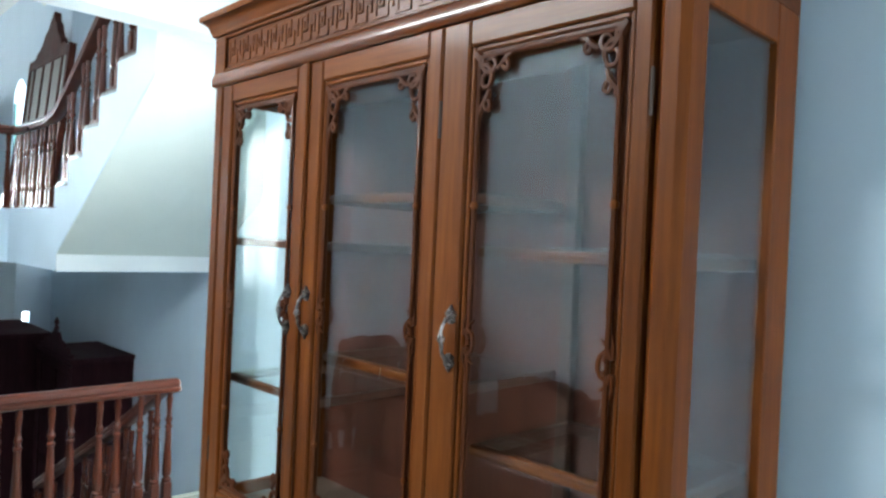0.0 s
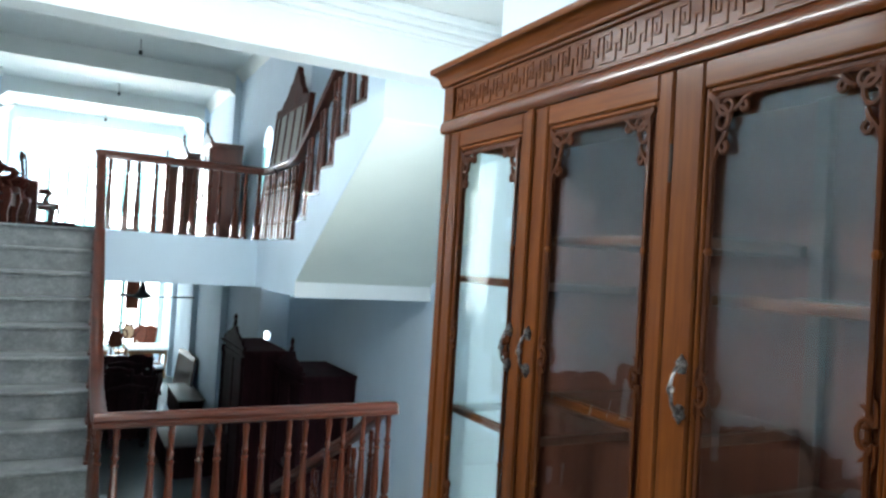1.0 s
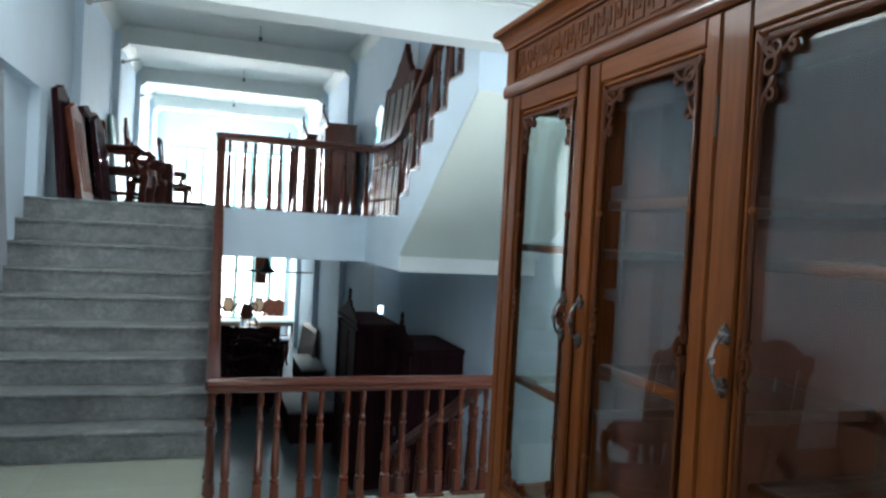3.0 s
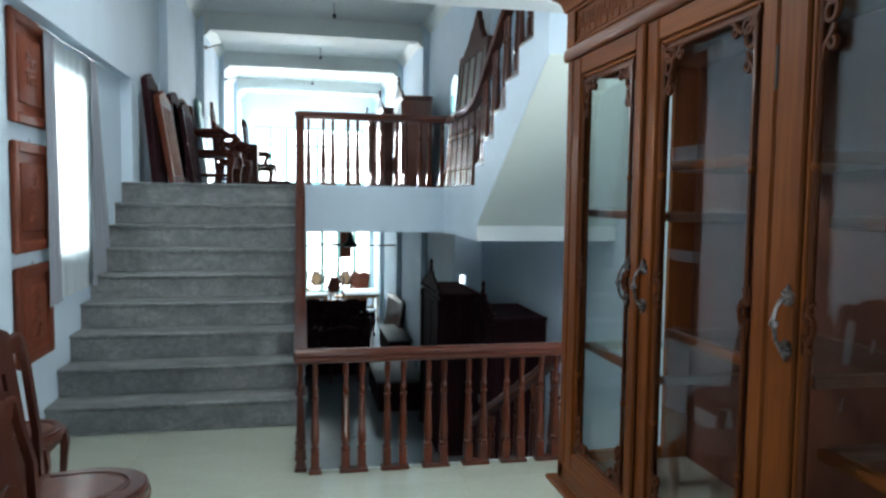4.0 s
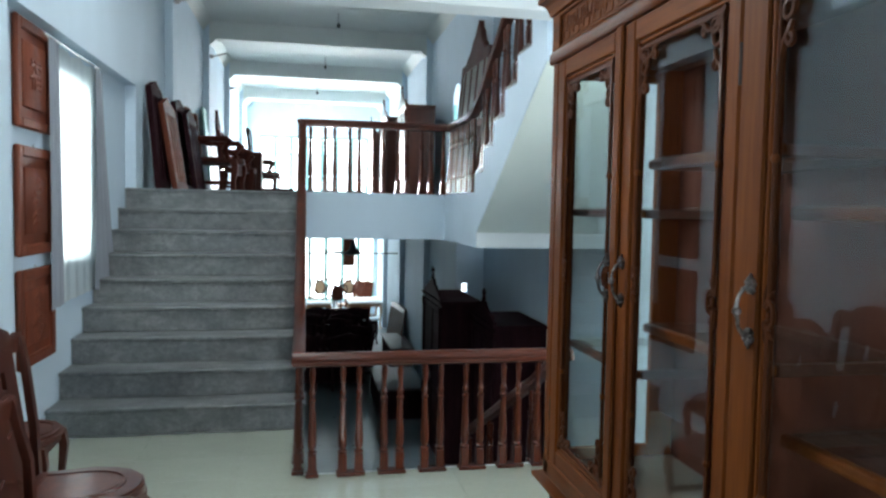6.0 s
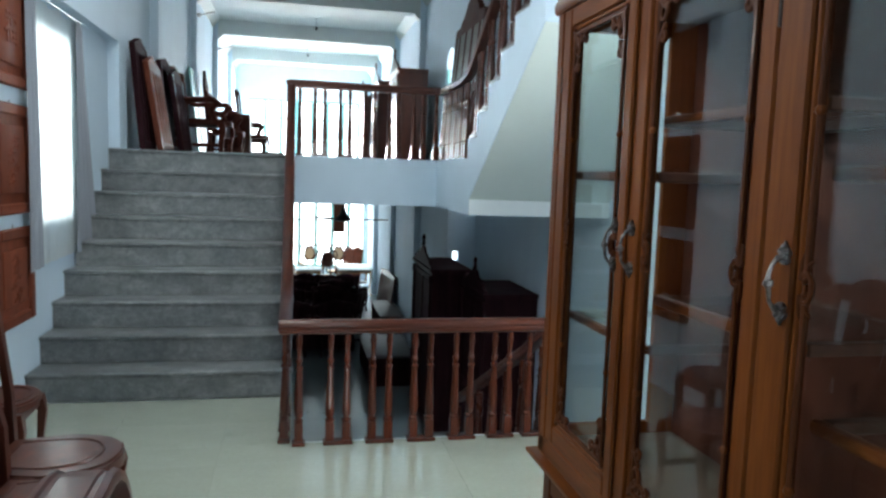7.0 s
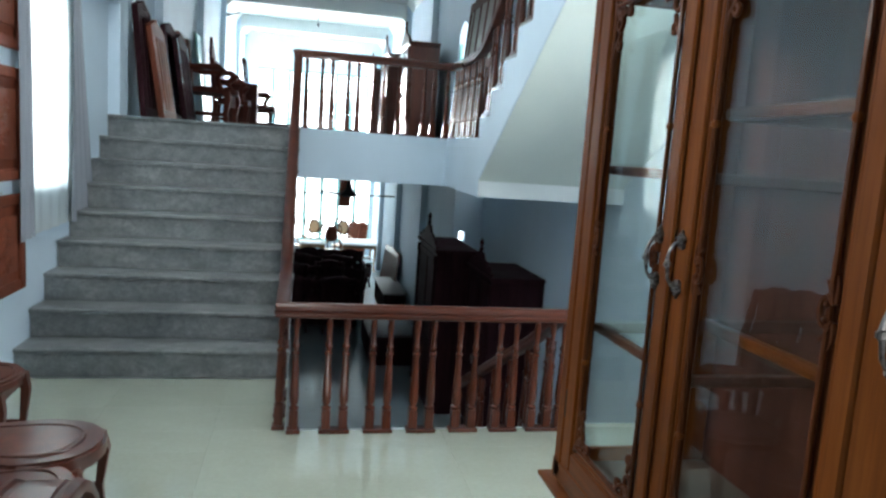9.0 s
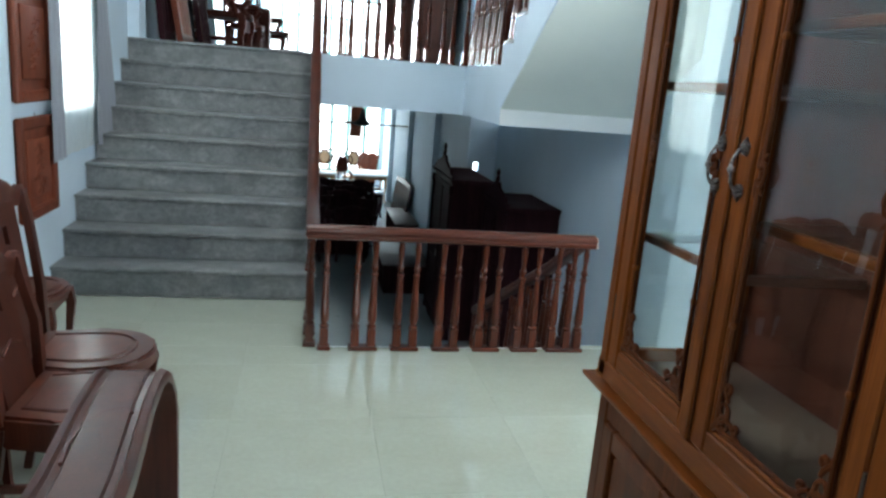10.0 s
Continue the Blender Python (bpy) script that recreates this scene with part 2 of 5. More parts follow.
def sweep(bm, path, profile, up=(0, 0, 1), closed=False):
    """A profile of (side, up) rows along a path; scale by a third value in a path row's 4th place."""
    pts = [Vector(p[:3]) for p in path]
    size = [p[3] if len(p) > 3 else 1.0 for p in path]
    up, rings, n = Vector(up), [], len(pts)
    for i, p in enumerate(pts):
        before = pts[i] - pts[i - 1] if (i or closed) else pts[1] - pts[0]
        after = pts[(i + 1) % n] - pts[i] if (i < n - 1 or closed) else before
        tan = before.normalized() + after.normalized()
        tan = tan.normalized() if tan.length > 1e-6 else after.normalized()
        side = tan.cross(up)
        side = side.normalized() if side.length > 1e-6 else Vector((1, 0, 0))
        top = side.cross(tan).normalized()
        miter = 1 / max(0.55, tan.dot(after.normalized()))
        rings.append([bm.verts.new(p + side * (a * size[i] * miter) + top * (b * size[i])) for a, b in profile])
    k = len(profile)
    for j in range(n if closed else n - 1):
        a, b = rings[j], rings[(j + 1) % n]
        for i in range(k):
            bm.faces.new((a[i], a[(i + 1) % k], b[(i + 1) % k], b[i]))
    if not closed:
        bm.faces.new(rings[0][::-1]), bm.faces.new(rings[-1])
    return bm


def ring(r, seg=8):
    return [(r * math.cos(2 * math.pi * i / seg), r * math.sin(2 * math.pi * i / seg)) for i in range(seg)]


def prism(bm, outline, axis, lo, hi):
    """A closed outline drawn out along an axis. x: rows are (y, z); y: (x, z); z: (x, y)."""
    def at(a, b, c):
        return {"x": (c, a, b), "y": (a, c, b), "z": (a, b, c)}[axis]
    lowers, uppers = [bm.verts.new(at(a, b, lo)) for a, b in outline], [bm.verts.new(at(a, b, hi)) for a, b in outline]
    n = len(outline)
    bm.faces.new(lowers[::-1]), bm.faces.new(uppers)
    for i in range(n):
        bm.faces.new((lowers[i], lowers[(i + 1) % n], uppers[(i + 1) % n], uppers[i]))
    return bm


def mesh_of(name, bm, mat, smooth=35):
    bmesh.ops.recalc_face_normals(bm, faces=bm.faces)
    me = bpy.data.meshes.new(name)
    bm.to_mesh(me)
    bm.free()
    me.materials.append(mat)
    if smooth:
        for p in me.polygons:
            p.use_smooth = True
        me.set_sharp_from_angle(angle=radians(smooth))
    return me


def part(name, bm, mat, parent=None, label="", at=None, turn=(0, 0, 0), smooth=35):
    ob = new(name, mesh_of(name, bm, mat, smooth) if not isinstance(bm, bpy.types.Mesh) else bm)
    ob.parent = parent
    if at is not None:
        ob.matrix_basis = pose(*at, *turn)
    return tagged(ob, label)


def thing(name, label, category, group="", at=(0, 0, 0), turn=(0, 0, 0)):
    ob = new(name)
    ob.empty_display_size = 0.1
    ob.matrix_basis = pose(*at, *turn)
    return tagged(ob, label, category, group)


def structure(name, bm, mat, label, category, smooth=0):
    return tagged(part(name, bm, mat, None, label, smooth=smooth), label, category, kind="structure")


# ---- large structure ----
RISE, TREAD, TOP, LOW = 0.195, 0.2775, 1.755, -1.755
XL, XR, XS, XRN, Y_EDGE, Y_TOP, Y_END = -1.38, 2.62, 3.05, 2.5, 4.53, 7.66, 22.9
Y_JOG = 9.0
TILE = 0.643

floor = structure("floor", boxes((XL, XRN, -4.0, Y_EDGE, -0.2, -0.012), (XL, 0.34, Y_EDGE, 5.44, -0.2, -0.012), (1.93, XS, Y_EDGE, 4.62, -0.2, -0.012), (XRN, XS, 4.3, Y_EDGE, -0.2, -0.012)),
                  M_GROUT, "cream polished tile floor of the landing showroom", "floor")
structure("floor_edge", boxes((0.34, 1.93, Y_EDGE, Y_EDGE + 0.015, -0.2, -0.001)), M_WHITE, "white painted edge of the landing floor", "floor edge")

# the upper floor with its edge beam and the stair platform
structure("floor_upper", boxes((-1.5, XS, Y_TOP + 0.02, Y_END, 1.5, TOP - 0.004)), M_TILE_DIM, "upper showroom floor slab with grey tiles", "floor")
structure("beam_balcony", boxes((0.34, 1.781, Y_TOP, Y_TOP + 0.25, 1.28, TOP - 0.002), (-1.5, 0.34, Y_TOP + 0.03, Y_TOP + 0.25, 1.28, 1.5)), M_WALL, "pale blue painted edge beam of the upper floor", "beam")
bm = boxes((1.781, XS, 6.225, Y_TOP + 0.25, 1.28, TOP - 0.002))
structure("platform_stair", bm, M_WALL, "pale blue painted stair platform slab", "platform")
structure("ceiling_lower", boxes((-1.5, XS, Y_TOP + 0.25, Y_END, 1.46, 1.498)), M_CEIL, "plain painted ceiling of the lower floor", "ceiling")
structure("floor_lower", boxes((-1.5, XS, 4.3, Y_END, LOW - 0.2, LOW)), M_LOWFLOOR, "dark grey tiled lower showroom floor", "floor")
structure("wall_under_landing", boxes((-1.5, XS, 4.3, Y_EDGE - 0.02, LOW, -0.2)), M_WALL, "pale blue wall under the landing", "wall")
# the gap over the stairs is cut for the added overhead fill
structure("ceiling_upper", boxes((-1.6, XS + 0.1, 4.3, 4.8, 4.8, 5.0), (-1.6, XS + 0.1, 6.2, Y_END, 4.8, 5.0), (-1.6, -0.8, 4.8, 6.2, 4.8, 5.0), (0.6, XS + 0.1, 4.8, 6.2, 4.8, 5.0)), M_CEIL, "white painted ceiling of the upper hall", "ceiling")
structure("ceiling_near", boxes((XL - 0.2, XRN + 0.2, -4.2, 4.3, 3.14, 3.34)), M_CEIL, "white painted ceiling of the landing showroom", "ceiling")
bm = boxes((XL, XS, 4.3, 4.5, 2.76, 4.8))
structure("beam_near", bm, M_WHITE, "white ceiling beam over the stairwell edge", "beam")
bm = bmesh.new()
for dy, z0, z1 in ((0.11, 3.09, 3.14), (0.075, 3.045, 3.09), (0.045, 3.005, 3.045), (0.02, 2.975, 3.005)):
    box(bm, XL, XRN, 4.3 - dy, 4.298, z0, z1 - 0.0005, 0.006)
structure("trim_crown", bm, M_WHITE, "stepped white crown moulding under the ceiling", "moulding")
structure("wall_right_near", boxes((1.36, XRN + 0.12, -4.0, 2.45, -0.2, 3.14), (XRN, XRN + 0.12, 2.45, 2.75, -0.2, 3.14), (XRN, XRN + 0.12, 3.75, 4.5, -0.2, 3.14), (XRN, XRN + 0.12, 2.75, 3.75, -0.2, 1.0), (XRN, XRN + 0.12, 2.75, 3.75, 2.1, 3.14)), M_WALL, "pale blue plaster wall behind the cabinet", "wall")

# the right wall, with an arched window on the upper floor and one below
WIN_Y0, WIN_Y1 = 10.7, 11.4
YJL = 10.9
bm = boxes((XS, XS + 0.2, 4.3, Y_JOG + 0.2, 1.3, 4.8), (XR, XS - 0.001, Y_JOG, Y_JOG + 0.2, 1.3, 4.8), (XR, XR + 0.2, Y_JOG + 0.2, WIN_Y0, 1.3, 4.8), (XR, XR + 0.2, WIN_Y1, Y_END, 1.3, 4.8),
           (XR, XR + 0.2, WIN_Y0, WIN_Y1, 3.55, 4.8), (XR, XR + 0.2, WIN_Y0, WIN_Y1, 1.3, 2.25), (XS, XS + 0.2, 4.3, YJL + 0.2, LOW, 1.3), (XR, XR + 0.2, YJL + 0.2, Y_END, LOW, 1.3),
           (XR, 2.66, YJL, YJL + 0.2, LOW, 1.3), (2.8, XS - 0.001, YJL, YJL + 0.2, LOW, 1.3), (2.66, 2.8, YJL, YJL + 0.2, LOW, 0.33), (2.66, 2.8, YJL, YJL + 0.2, 0.47, 1.3), (2.66, 2.71, YJL, YJL + 0.2, 0.33, 0.47))
structure("wall_right", bm, M_WALL, "pale blue plaster wall of the long hall", "wall")
bm = bmesh.new()
for y in (13.3, 16.65, 20.12):
    box(bm, XR - 0.11, XR - 0.001, y, y + 0.32, LOW, 1.28)
    box(bm, XR - 0.11, XR - 0.001, y, y + 0.32, TOP, 4.8)
structure("columns_right", bm, M_WALL, "pale blue wall piers of the long hall", "pier")

# the left wall: recess with the window behind the curtain, then the upper hall
SW0, SW1, SZ0, SZ1 = 5.64, 6.46, 1.2, 2.52
# ends of the unseen high opening that the near-side lamp shines through
CW0, CW1 = 1.7, 3.95
bm = boxes((XL - 0.2, XL, -4.0, CW0, -0.2, 4.8), (XL - 0.2, XL, CW1, SW0, -0.2, 4.8), (XL - 0.2, XL, CW0, CW1, -0.2, 2.78), (XL - 0.2, XL, CW0, CW1, 3.1, 4.8), (XL - 0.2, XL, SW1, Y_TOP, LOW, 4.8), (XL - 0.2, XL, SW0, SW1, LOW, SZ0), (XL - 0.2, XL, SW0, SW1, SZ1, 4.8))
structure("wall_left", bm, M_WALL, "pale blue plaster wall with a curtained window", "wall")
structure("wall_left_header", boxes((XL, XL + 0.1, 4.502, Y_TOP + 0.3, 2.74, 4.8), (XL, XL + 0.1, Y_TOP + 0.005, Y_TOP + 0.3, TOP, 2.74), (XL, XL + 0.1, 4.4, 4.66, 0, 2.74)), M_WALL, "pale blue header and pier framing the wall recess", "wall")
structure("wall_left_upper", boxes((-1.62, -1.42, Y_TOP, Y_END, LOW, 4.8)), M_WALL, "pale blue plaster wall of the long hall", "wall")
bm = bmesh.new()
for y in (9.87, 13.3, 16.65, 20.12):
    box(bm, -1.419, -1.32, y, y + 0.32, TOP, 4.8)
    box(bm, -1.419, -1.32, y, y + 0.32, LOW, 1.28)
structure("columns_left", bm, M_WALL, "pale blue wall piers of the long hall", "pier")

# the ceiling beams of the upper hall, with a moulding along both walls
for i, y in enumerate((9.9, 13.33, 16.7, 20.15)):
    bm = boxes((-1.42, XR, y, y + 0.25, 4.5, 4.799))
    for x0, x1, s in ((-1.42, -1.2, 1), (XR - 0.22, XR, -1)):
        prism(bm, [(x0, 4.5), (x1, 4.5), (x0 if s > 0 else x1, 4.3)], "y", y + 0.03, y + 0.22)
    structure(f"beam_hall_{i + 1}", bm, M_CEIL, "painted concrete ceiling beam with small corner haunches", "beam")
bm = bmesh.new()
for x0, x1, s in ((-1.419, -1.28, 1), (XR - 0.14, XR - 0.001, -1)):
    prism(bm, [(x0, 4.799), (x1, 4.799), (x0 if s > 0 else x1, 4.62)], "y", Y_JOG, Y_END)
structure("trim_cornice", bm, M_CEIL, "plain sloping cornice along the hall ceiling", "moulding")

# the end walls: big windows on both floors
bm = boxes((-1.5, -1.05, Y_END, Y_END + 0.2, LOW, 4.8), (2.25, XR, Y_END, Y_END + 0.2, 1.35, 4.8), (2.52, XR, Y_END, Y_END + 0.2, LOW, 1.35), (-1.05, 2.25, Y_END, Y_END + 0.2, 3.8, 4.8),
           (-1.05, 2.25, Y_END, Y_END + 0.2, 1.35, 2.05), (-1.05, 2.52, Y_END, Y_END + 0.2, LOW, -1.35))
structure("wall_end", bm, M_WALL, "pale blue end wall with wide windows on both floors", "wall")
structure("backdrop_sky", boxes((-6, 7, Y_END + 1.6, Y_END + 1.62, -6, 9)), M_DAY, "bright hazy sky outside the end windows", "sky")
# second and third boxes are glow panels behind unseen openings, added for light
structure("backdrop_side_and_fill", boxes((-2.62, -2.6, 4.4, 8.2, 0.2, 3.6), (XL - 0.24, XL - 0.22, CW0, CW1, 2.78, 3.1), (-0.8, 0.6, 4.8, 6.2, 5.02, 5.04)), M_DAY, "bright hazy sky outside the side window, with glowing panels behind two unseen openings", "sky")
structure("backdrop_sky_right", boxes((XR + 0.9, XR + 0.92, 9.3, 12.5, 1.6, 4.2)), M_DAY, "bright hazy sky outside the arched window", "sky")
structure("backdrop_sky_recess", boxes((XRN + 0.14, XRN + 0.16, 2.75, 3.75, 1.0, 2.1)), M_DAY, "bright hazy sky outside the recess window", "sky")
structure("backdrop_sky_low", boxes((2.711, 2.799, YJL + 0.16, YJL + 0.17, 0.331, 0.469)), M_DAY, "bright sky behind the small low window", "sky")
bm = boxes((XL, 0.7, -4.0, -3.8, 0, 3.14), (1.3, 1.36, -4.0, -3.8, 0, 3.14), (0.7, 1.3, -4.0, -3.8, 0, 1.05), (0.7, 1.3, -4.0, -3.8, 2.55, 3.14))
structure("wall_back", bm, M_WALL, "plain pale blue rear wall with an unseen window opening added for light", "wall")
structure("backdrop_sky_rear", boxes((0.7, 1.3, -4.04, -4.02, 1.05, 2.55)), M_DAY, "glowing panel behind the unseen rear opening", "sky")


# ---- stairs ----
def main_stair():
    st = thing("granite_staircase", "wide grey granite staircase rising to the upper floor", "staircase")
    x0, x1 = XL + 0.003, 0.335
    outline = []
    for k in range(9):
        y, z = 5.455 + TREAD * k, RISE * k
        outline += [(y, max(z - 0.03, 0.0)), (y, z + RISE - 0.03)]
    outline += [(Y_TOP + 0.015, TOP - 0.03), (Y_TOP + 0.015, 1.3), (5.75, -0.19), (5.465, -0.19)]
    part("body", prism(bmesh.new(), outline, "x", x0, x1), M_WHITE, st, "white painted concrete body", smooth=0)
    for k in range(9):
        y = 5.44 + TREAD * k
        deep = TREAD + 0.012 if k < 8 else 0.03
        part("tread", box(bmesh.new(), x0, x1 + 0.012, y - 0.022, y + deep, RISE * (k + 1) - 0.028, RISE * (k + 1), 0.006, 2), M_GRANITE, st, smooth=50)
        part("riser", box(bmesh.new(), x0, x1, y, y + 0.014, RISE * k + 0.0005, RISE * (k + 1) - 0.0285, 0.0015), M_GRANITE, st, smooth=0)
    return st


def upper_flight():
    st = thing("painted_staircase", "pale blue painted staircase flight with grey green underside", "staircase")
    x0, x1 = 1.781, XS - 0.003
    outline = [(6.33, TOP + 0.001)]
    for k in range(6):
        y, z = 6.33 - 0.305 * k, TOP + 0.19 * k
        outline += [(y, z + 0.16), (y - 0.305, z + 0.16)] if k == 0 else [(y, z + 0.19 - 0.03), (y - 0.305, z + 0.16)]
    outline += [(4.503, TOP + 0.19 * 5 + 0.16), (4.503, 2.52), (6.225, 1.412), (6.225, TOP + 0.001)]
    part("string", prism(bmesh.new(), outline, "x", x0, x1), M_WALL, st, smooth=0)
    part("soffit", prism(bmesh.new(), [(4.503, 2.517), (6.224, 1.409), (6.224, 1.404), (4.503, 2.512)], "x", x0 + 0.004, x1), M_SOFFIT, st, "grey green painted underside", smooth=0)
    part("soffit_beam", box(bmesh.new(), x0, x1, 6.20, 6.224, 1.275, 1.404), M_WHITE, st, "white painted edge beam", smooth=0)
    for k in range(6):
        y, z = 6.33 - 0.305 * k, TOP + 0.19 * (k + 1)
        part("tread", box(bmesh.new(), x0 + 0.012, x1, max(y - 0.315, 4.503), y + 0.02, z - 0.03, z, 0.005, 2), M_GRANITE, st, smooth=50)
    return st


LT, LR = 0.395, 0.195


def lower_flight():
    st = thing("lower_staircase", "tiled staircase going down along the wall", "staircase")
    outline = [(4.62, -0.2)]
    for k in range(1, 9):
        y = 4.625 + LT * (k - 1)
        outline += [(y, -LR * k - 0.03), (y + LT, -LR * k - 0.03)]
    outline += [(4.625 + LT * 8, LOW + 0.001), (4.9, LOW + 0.001), (4.62, -0.6)]
    part("body", prism(bmesh.new(), outline, "x", 1.96, XS - 0.003), M_WALL, st, smooth=0)
    for k in range(1, 9):
        y = 4.625 + LT * (k - 1)
        part("tread", box(bmesh.new(), 1.955, XS - 0.003, y, y + LT + 0.02, -LR * k - 0.029, -LR * k, 0.005), M_GRANITE, st, smooth=50)
    return st


main_stair(), upper_flight(), lower_flight()

# ---- railings ----
BAL_H = 0.645


def baluster_mesh(name="baluster"):
    bm = box(bmesh.new(), -0.025, 0.025, -0.025, 0.025, 0, 0.11, 0.004)
    prof = [(0.02, 0.11), (0.024, 0.117), (0.024, 0.127), (0.015, 0.135), (0.015, 0.142), (0.021, 0.152), (0.0225, 0.19), (0.0205, 0.25),
            (0.0165, 0.34), (0.0145, 0.40), (0.0135, 0.425), (0.019, 0.432), (0.019, 0.442), (0.0125, 0.45), (0.0125, 0.462), (0.0185, 0.475),
            (0.0185, 0.485), (0.012, 0.497), (0.0115, 0.53), (0.014, 0.575), (0.017, 0.60), (0.013, 0.615), (0.015, 0.63), (0.015, BAL_H)]
    lathe(bm, [(1.18 * r, z) for r, z in prof], seg=10)
    return mesh_of(name, bm, W_RAIL)


def plate_mesh(long):
    return mesh_of("foot_plate", box(bmesh.new(), -long / 2, long / 2, -0.036, 0.036, 0, 0.022, 0.004), W_RAIL)


BALUSTER, PLATE_1, PLATE_2 = baluster_mesh(), plate_mesh(0.075), plate_mesh(0.17)
RAIL_PROFILE = [(1.1 * a, 1.04 * b) for a, b in ((-0.036, 0.002), (-0.038, 0.022), (-0.03, 0.03), (-0.036, 0.04), (-0.034, 0.058), (-0.022, 0.07), (0, 0.074),
                (0.022, 0.07), (0.034, 0.058), (0.036, 0.04), (0.03, 0.03), (0.038, 0.022), (0.036, 0.002), (0.026, -0.004), (-0.026, -0.004))]


def pair(parent, x, y, z, along, n=2):
    """One or two balusters on one foot plate, in a line along x or y."""
    turn = (0, 0, 0) if along == "x" else (0, 0, 90)
    part("foot_plate", PLATE_2 if n == 2 else PLATE_1, None, parent, at=(x, y, z), turn=turn)
    for d in ((-0.048, 0.048) if n == 2 else (0,)):
        dx, dy = (d, 0) if along == "x" else (0, d)
        part("baluster", BALUSTER, None, parent, at=(x + dx, y + dy, z + 0.022), turn=turn)


def rail(parent, path):
    part("handrail", sweep(bmesh.new(), path, RAIL_PROFILE), W_RAILX, parent, "glossy moulded handrail")


HR = BAL_H + 0.022
r1 = thing("landing_railing", "red-brown turned wooden railing round the stairwell edge", "railing", "stair railings")
pair(r1, 0.385, 4.50, 0, "x", 1)
for x in (0.612, 0.859, 1.109, 1.360, 1.602, 1.825):
    pair(r1, x, 4.50, 0, "x")
pair(r1, 1.945, 4.50, 0, "x", 1)
rail(r1, [(0.27, 4.50, HR), (0.45, 4.50, HR), (1.2, 4.50, HR), (1.985, 4.50, HR)])

r2 = thing("stair_railing", "red-brown turned wooden railing climbing beside the granite stairs", "railing", "stair railings")
pair(r2, 0.302, 4.56, 0, "y", 1)
pair(r2, 0.302, 4.80, 0, "y")
pair(r2, 0.302, 5.08, 0, "y")
for k in range(8):
    pair(r2, 0.302, 5.44 + TREAD * (k + 0.5), RISE * (k + 1), "y")
path = [(0.302, 4.53, HR - 0.002), (0.302, 4.75, HR), (0.302, 5.25, HR + 0.03)]
path += [(0.302, 5.44 + TREAD * k, HR + RISE * (k + 0.55)) for k in range(0, 9)]
path += [(0.302, 7.70, TOP + HR + 0.0)]
rail(r2, path)

r3 = thing("balcony_railing", "red-brown turned wooden railing along the upper floor edge", "railing", "stair railings")
pair(r3, 0.385, 7.70, TOP, "x", 1)
for k in range(5):
    pair(r3, 0.582 + 0.25 * k, 7.70, TOP, "x")
pair(r3, 1.765, 7.70, TOP, "x", 1)
for k in range(5):
    pair(r3, 1.83, 7.58 - 0.24 * k, TOP, "y")
for k in range(6):
    pair(r3, 1.83, 6.33 - 0.305 * (k + 0.5), TOP + 0.19 * (k + 1), "y")
rail(r3, [(0.265, 7.70, TOP + HR - 0.01), (0.30, 7.70, TOP + HR), (0.45, 7.70, TOP + HR), (1.2, 7.70, TOP + HR), (1.76, 7.70, TOP + HR), (1.825, 7.66, TOP + HR), (1.83, 7.45, TOP + HR),
          (1.83, 6.75, TOP + HR), (1.83, 6.48, TOP + HR + 0.05), (1.83, 6.2, TOP + HR + 0.2), (1.83, 4.6, TOP + HR + 0.2 + 1.6 * 0.623)])

r4 = thing("lower_railing", "red-brown turned wooden railing going down the lower stairs", "railing", "stair railings")
for k in range(1, 8):
    pair(r4, 1.99, 4.625 + LT * (k - 0.5), -LR * k, "y")
rail(r4, [(1.985, 4.52, HR - 0.01), (1.99, 4.7, HR - 0.06), (1.99, 5.2, HR - 0.35), (1.99, 7.2, HR - 0.35 - 2.0 * LR / LT)])


# ---- glazed display cabinet ----
def tube_path(bm, pts, r, seg=6):
    """A round rod through points that lie in a plane of constant x."""
    sweep(bm, pts, ring(r, seg), up=(1, 0, 0))


def spiral(cy, cz, r0, r1, a0, a1, x, n=12):
    return [(x, cy + (r0 + (r1 - r0) * i / n) * math.cos(radians(a0 + (a1 - a0) * i / n)), cz + (r0 + (r1 - r0) * i / n) * math.sin(radians(a0 + (a1 - a0) * i / n))) for i in range(n + 1)]


def corner_scroll(y, z, sy, sz, x, s=1.0):
    """Open C-scrolls in a door corner: two along the rail, a long loop down the stile."""
    bm = bmesh.new()
    rows = []
    for flip, long in ((False, 1.0), (True, 1.35)):
        leg_rows = [[(a, b, 1.15 - 0.5 * i / 14) for i, (_, a, b) in enumerate(spiral(0.031, 0.023, 0.0145, 0.0055, 215, -165, 0, 14))],
                    [(0.043, 0.031, 0.8), (0.052, 0.026, 1.1), (0.06, 0.017, 1.0), (0.072, 0.0125, 0.8), (0.09, 0.011, 0.6)],
                    [(a, b, 0.9) for _, a, b in spiral(0.058, 0.029, 0.007, 0.003, 250, 560, 0, 8)],
                    [(0.004, 0.004, 1.2), (0.012, 0.012, 1.3), (0.02, 0.013, 1.0)]]
        for row in leg_rows:
            rows.append([(b, a * long, w) if flip else (a, b, w) for a, b, w in row])
    for row in rows:
        tube_path(bm, [(x, y + sy * a * s, z + sz * b * s, w) for a, b, w in row], 0.0043 * s)
    return bm


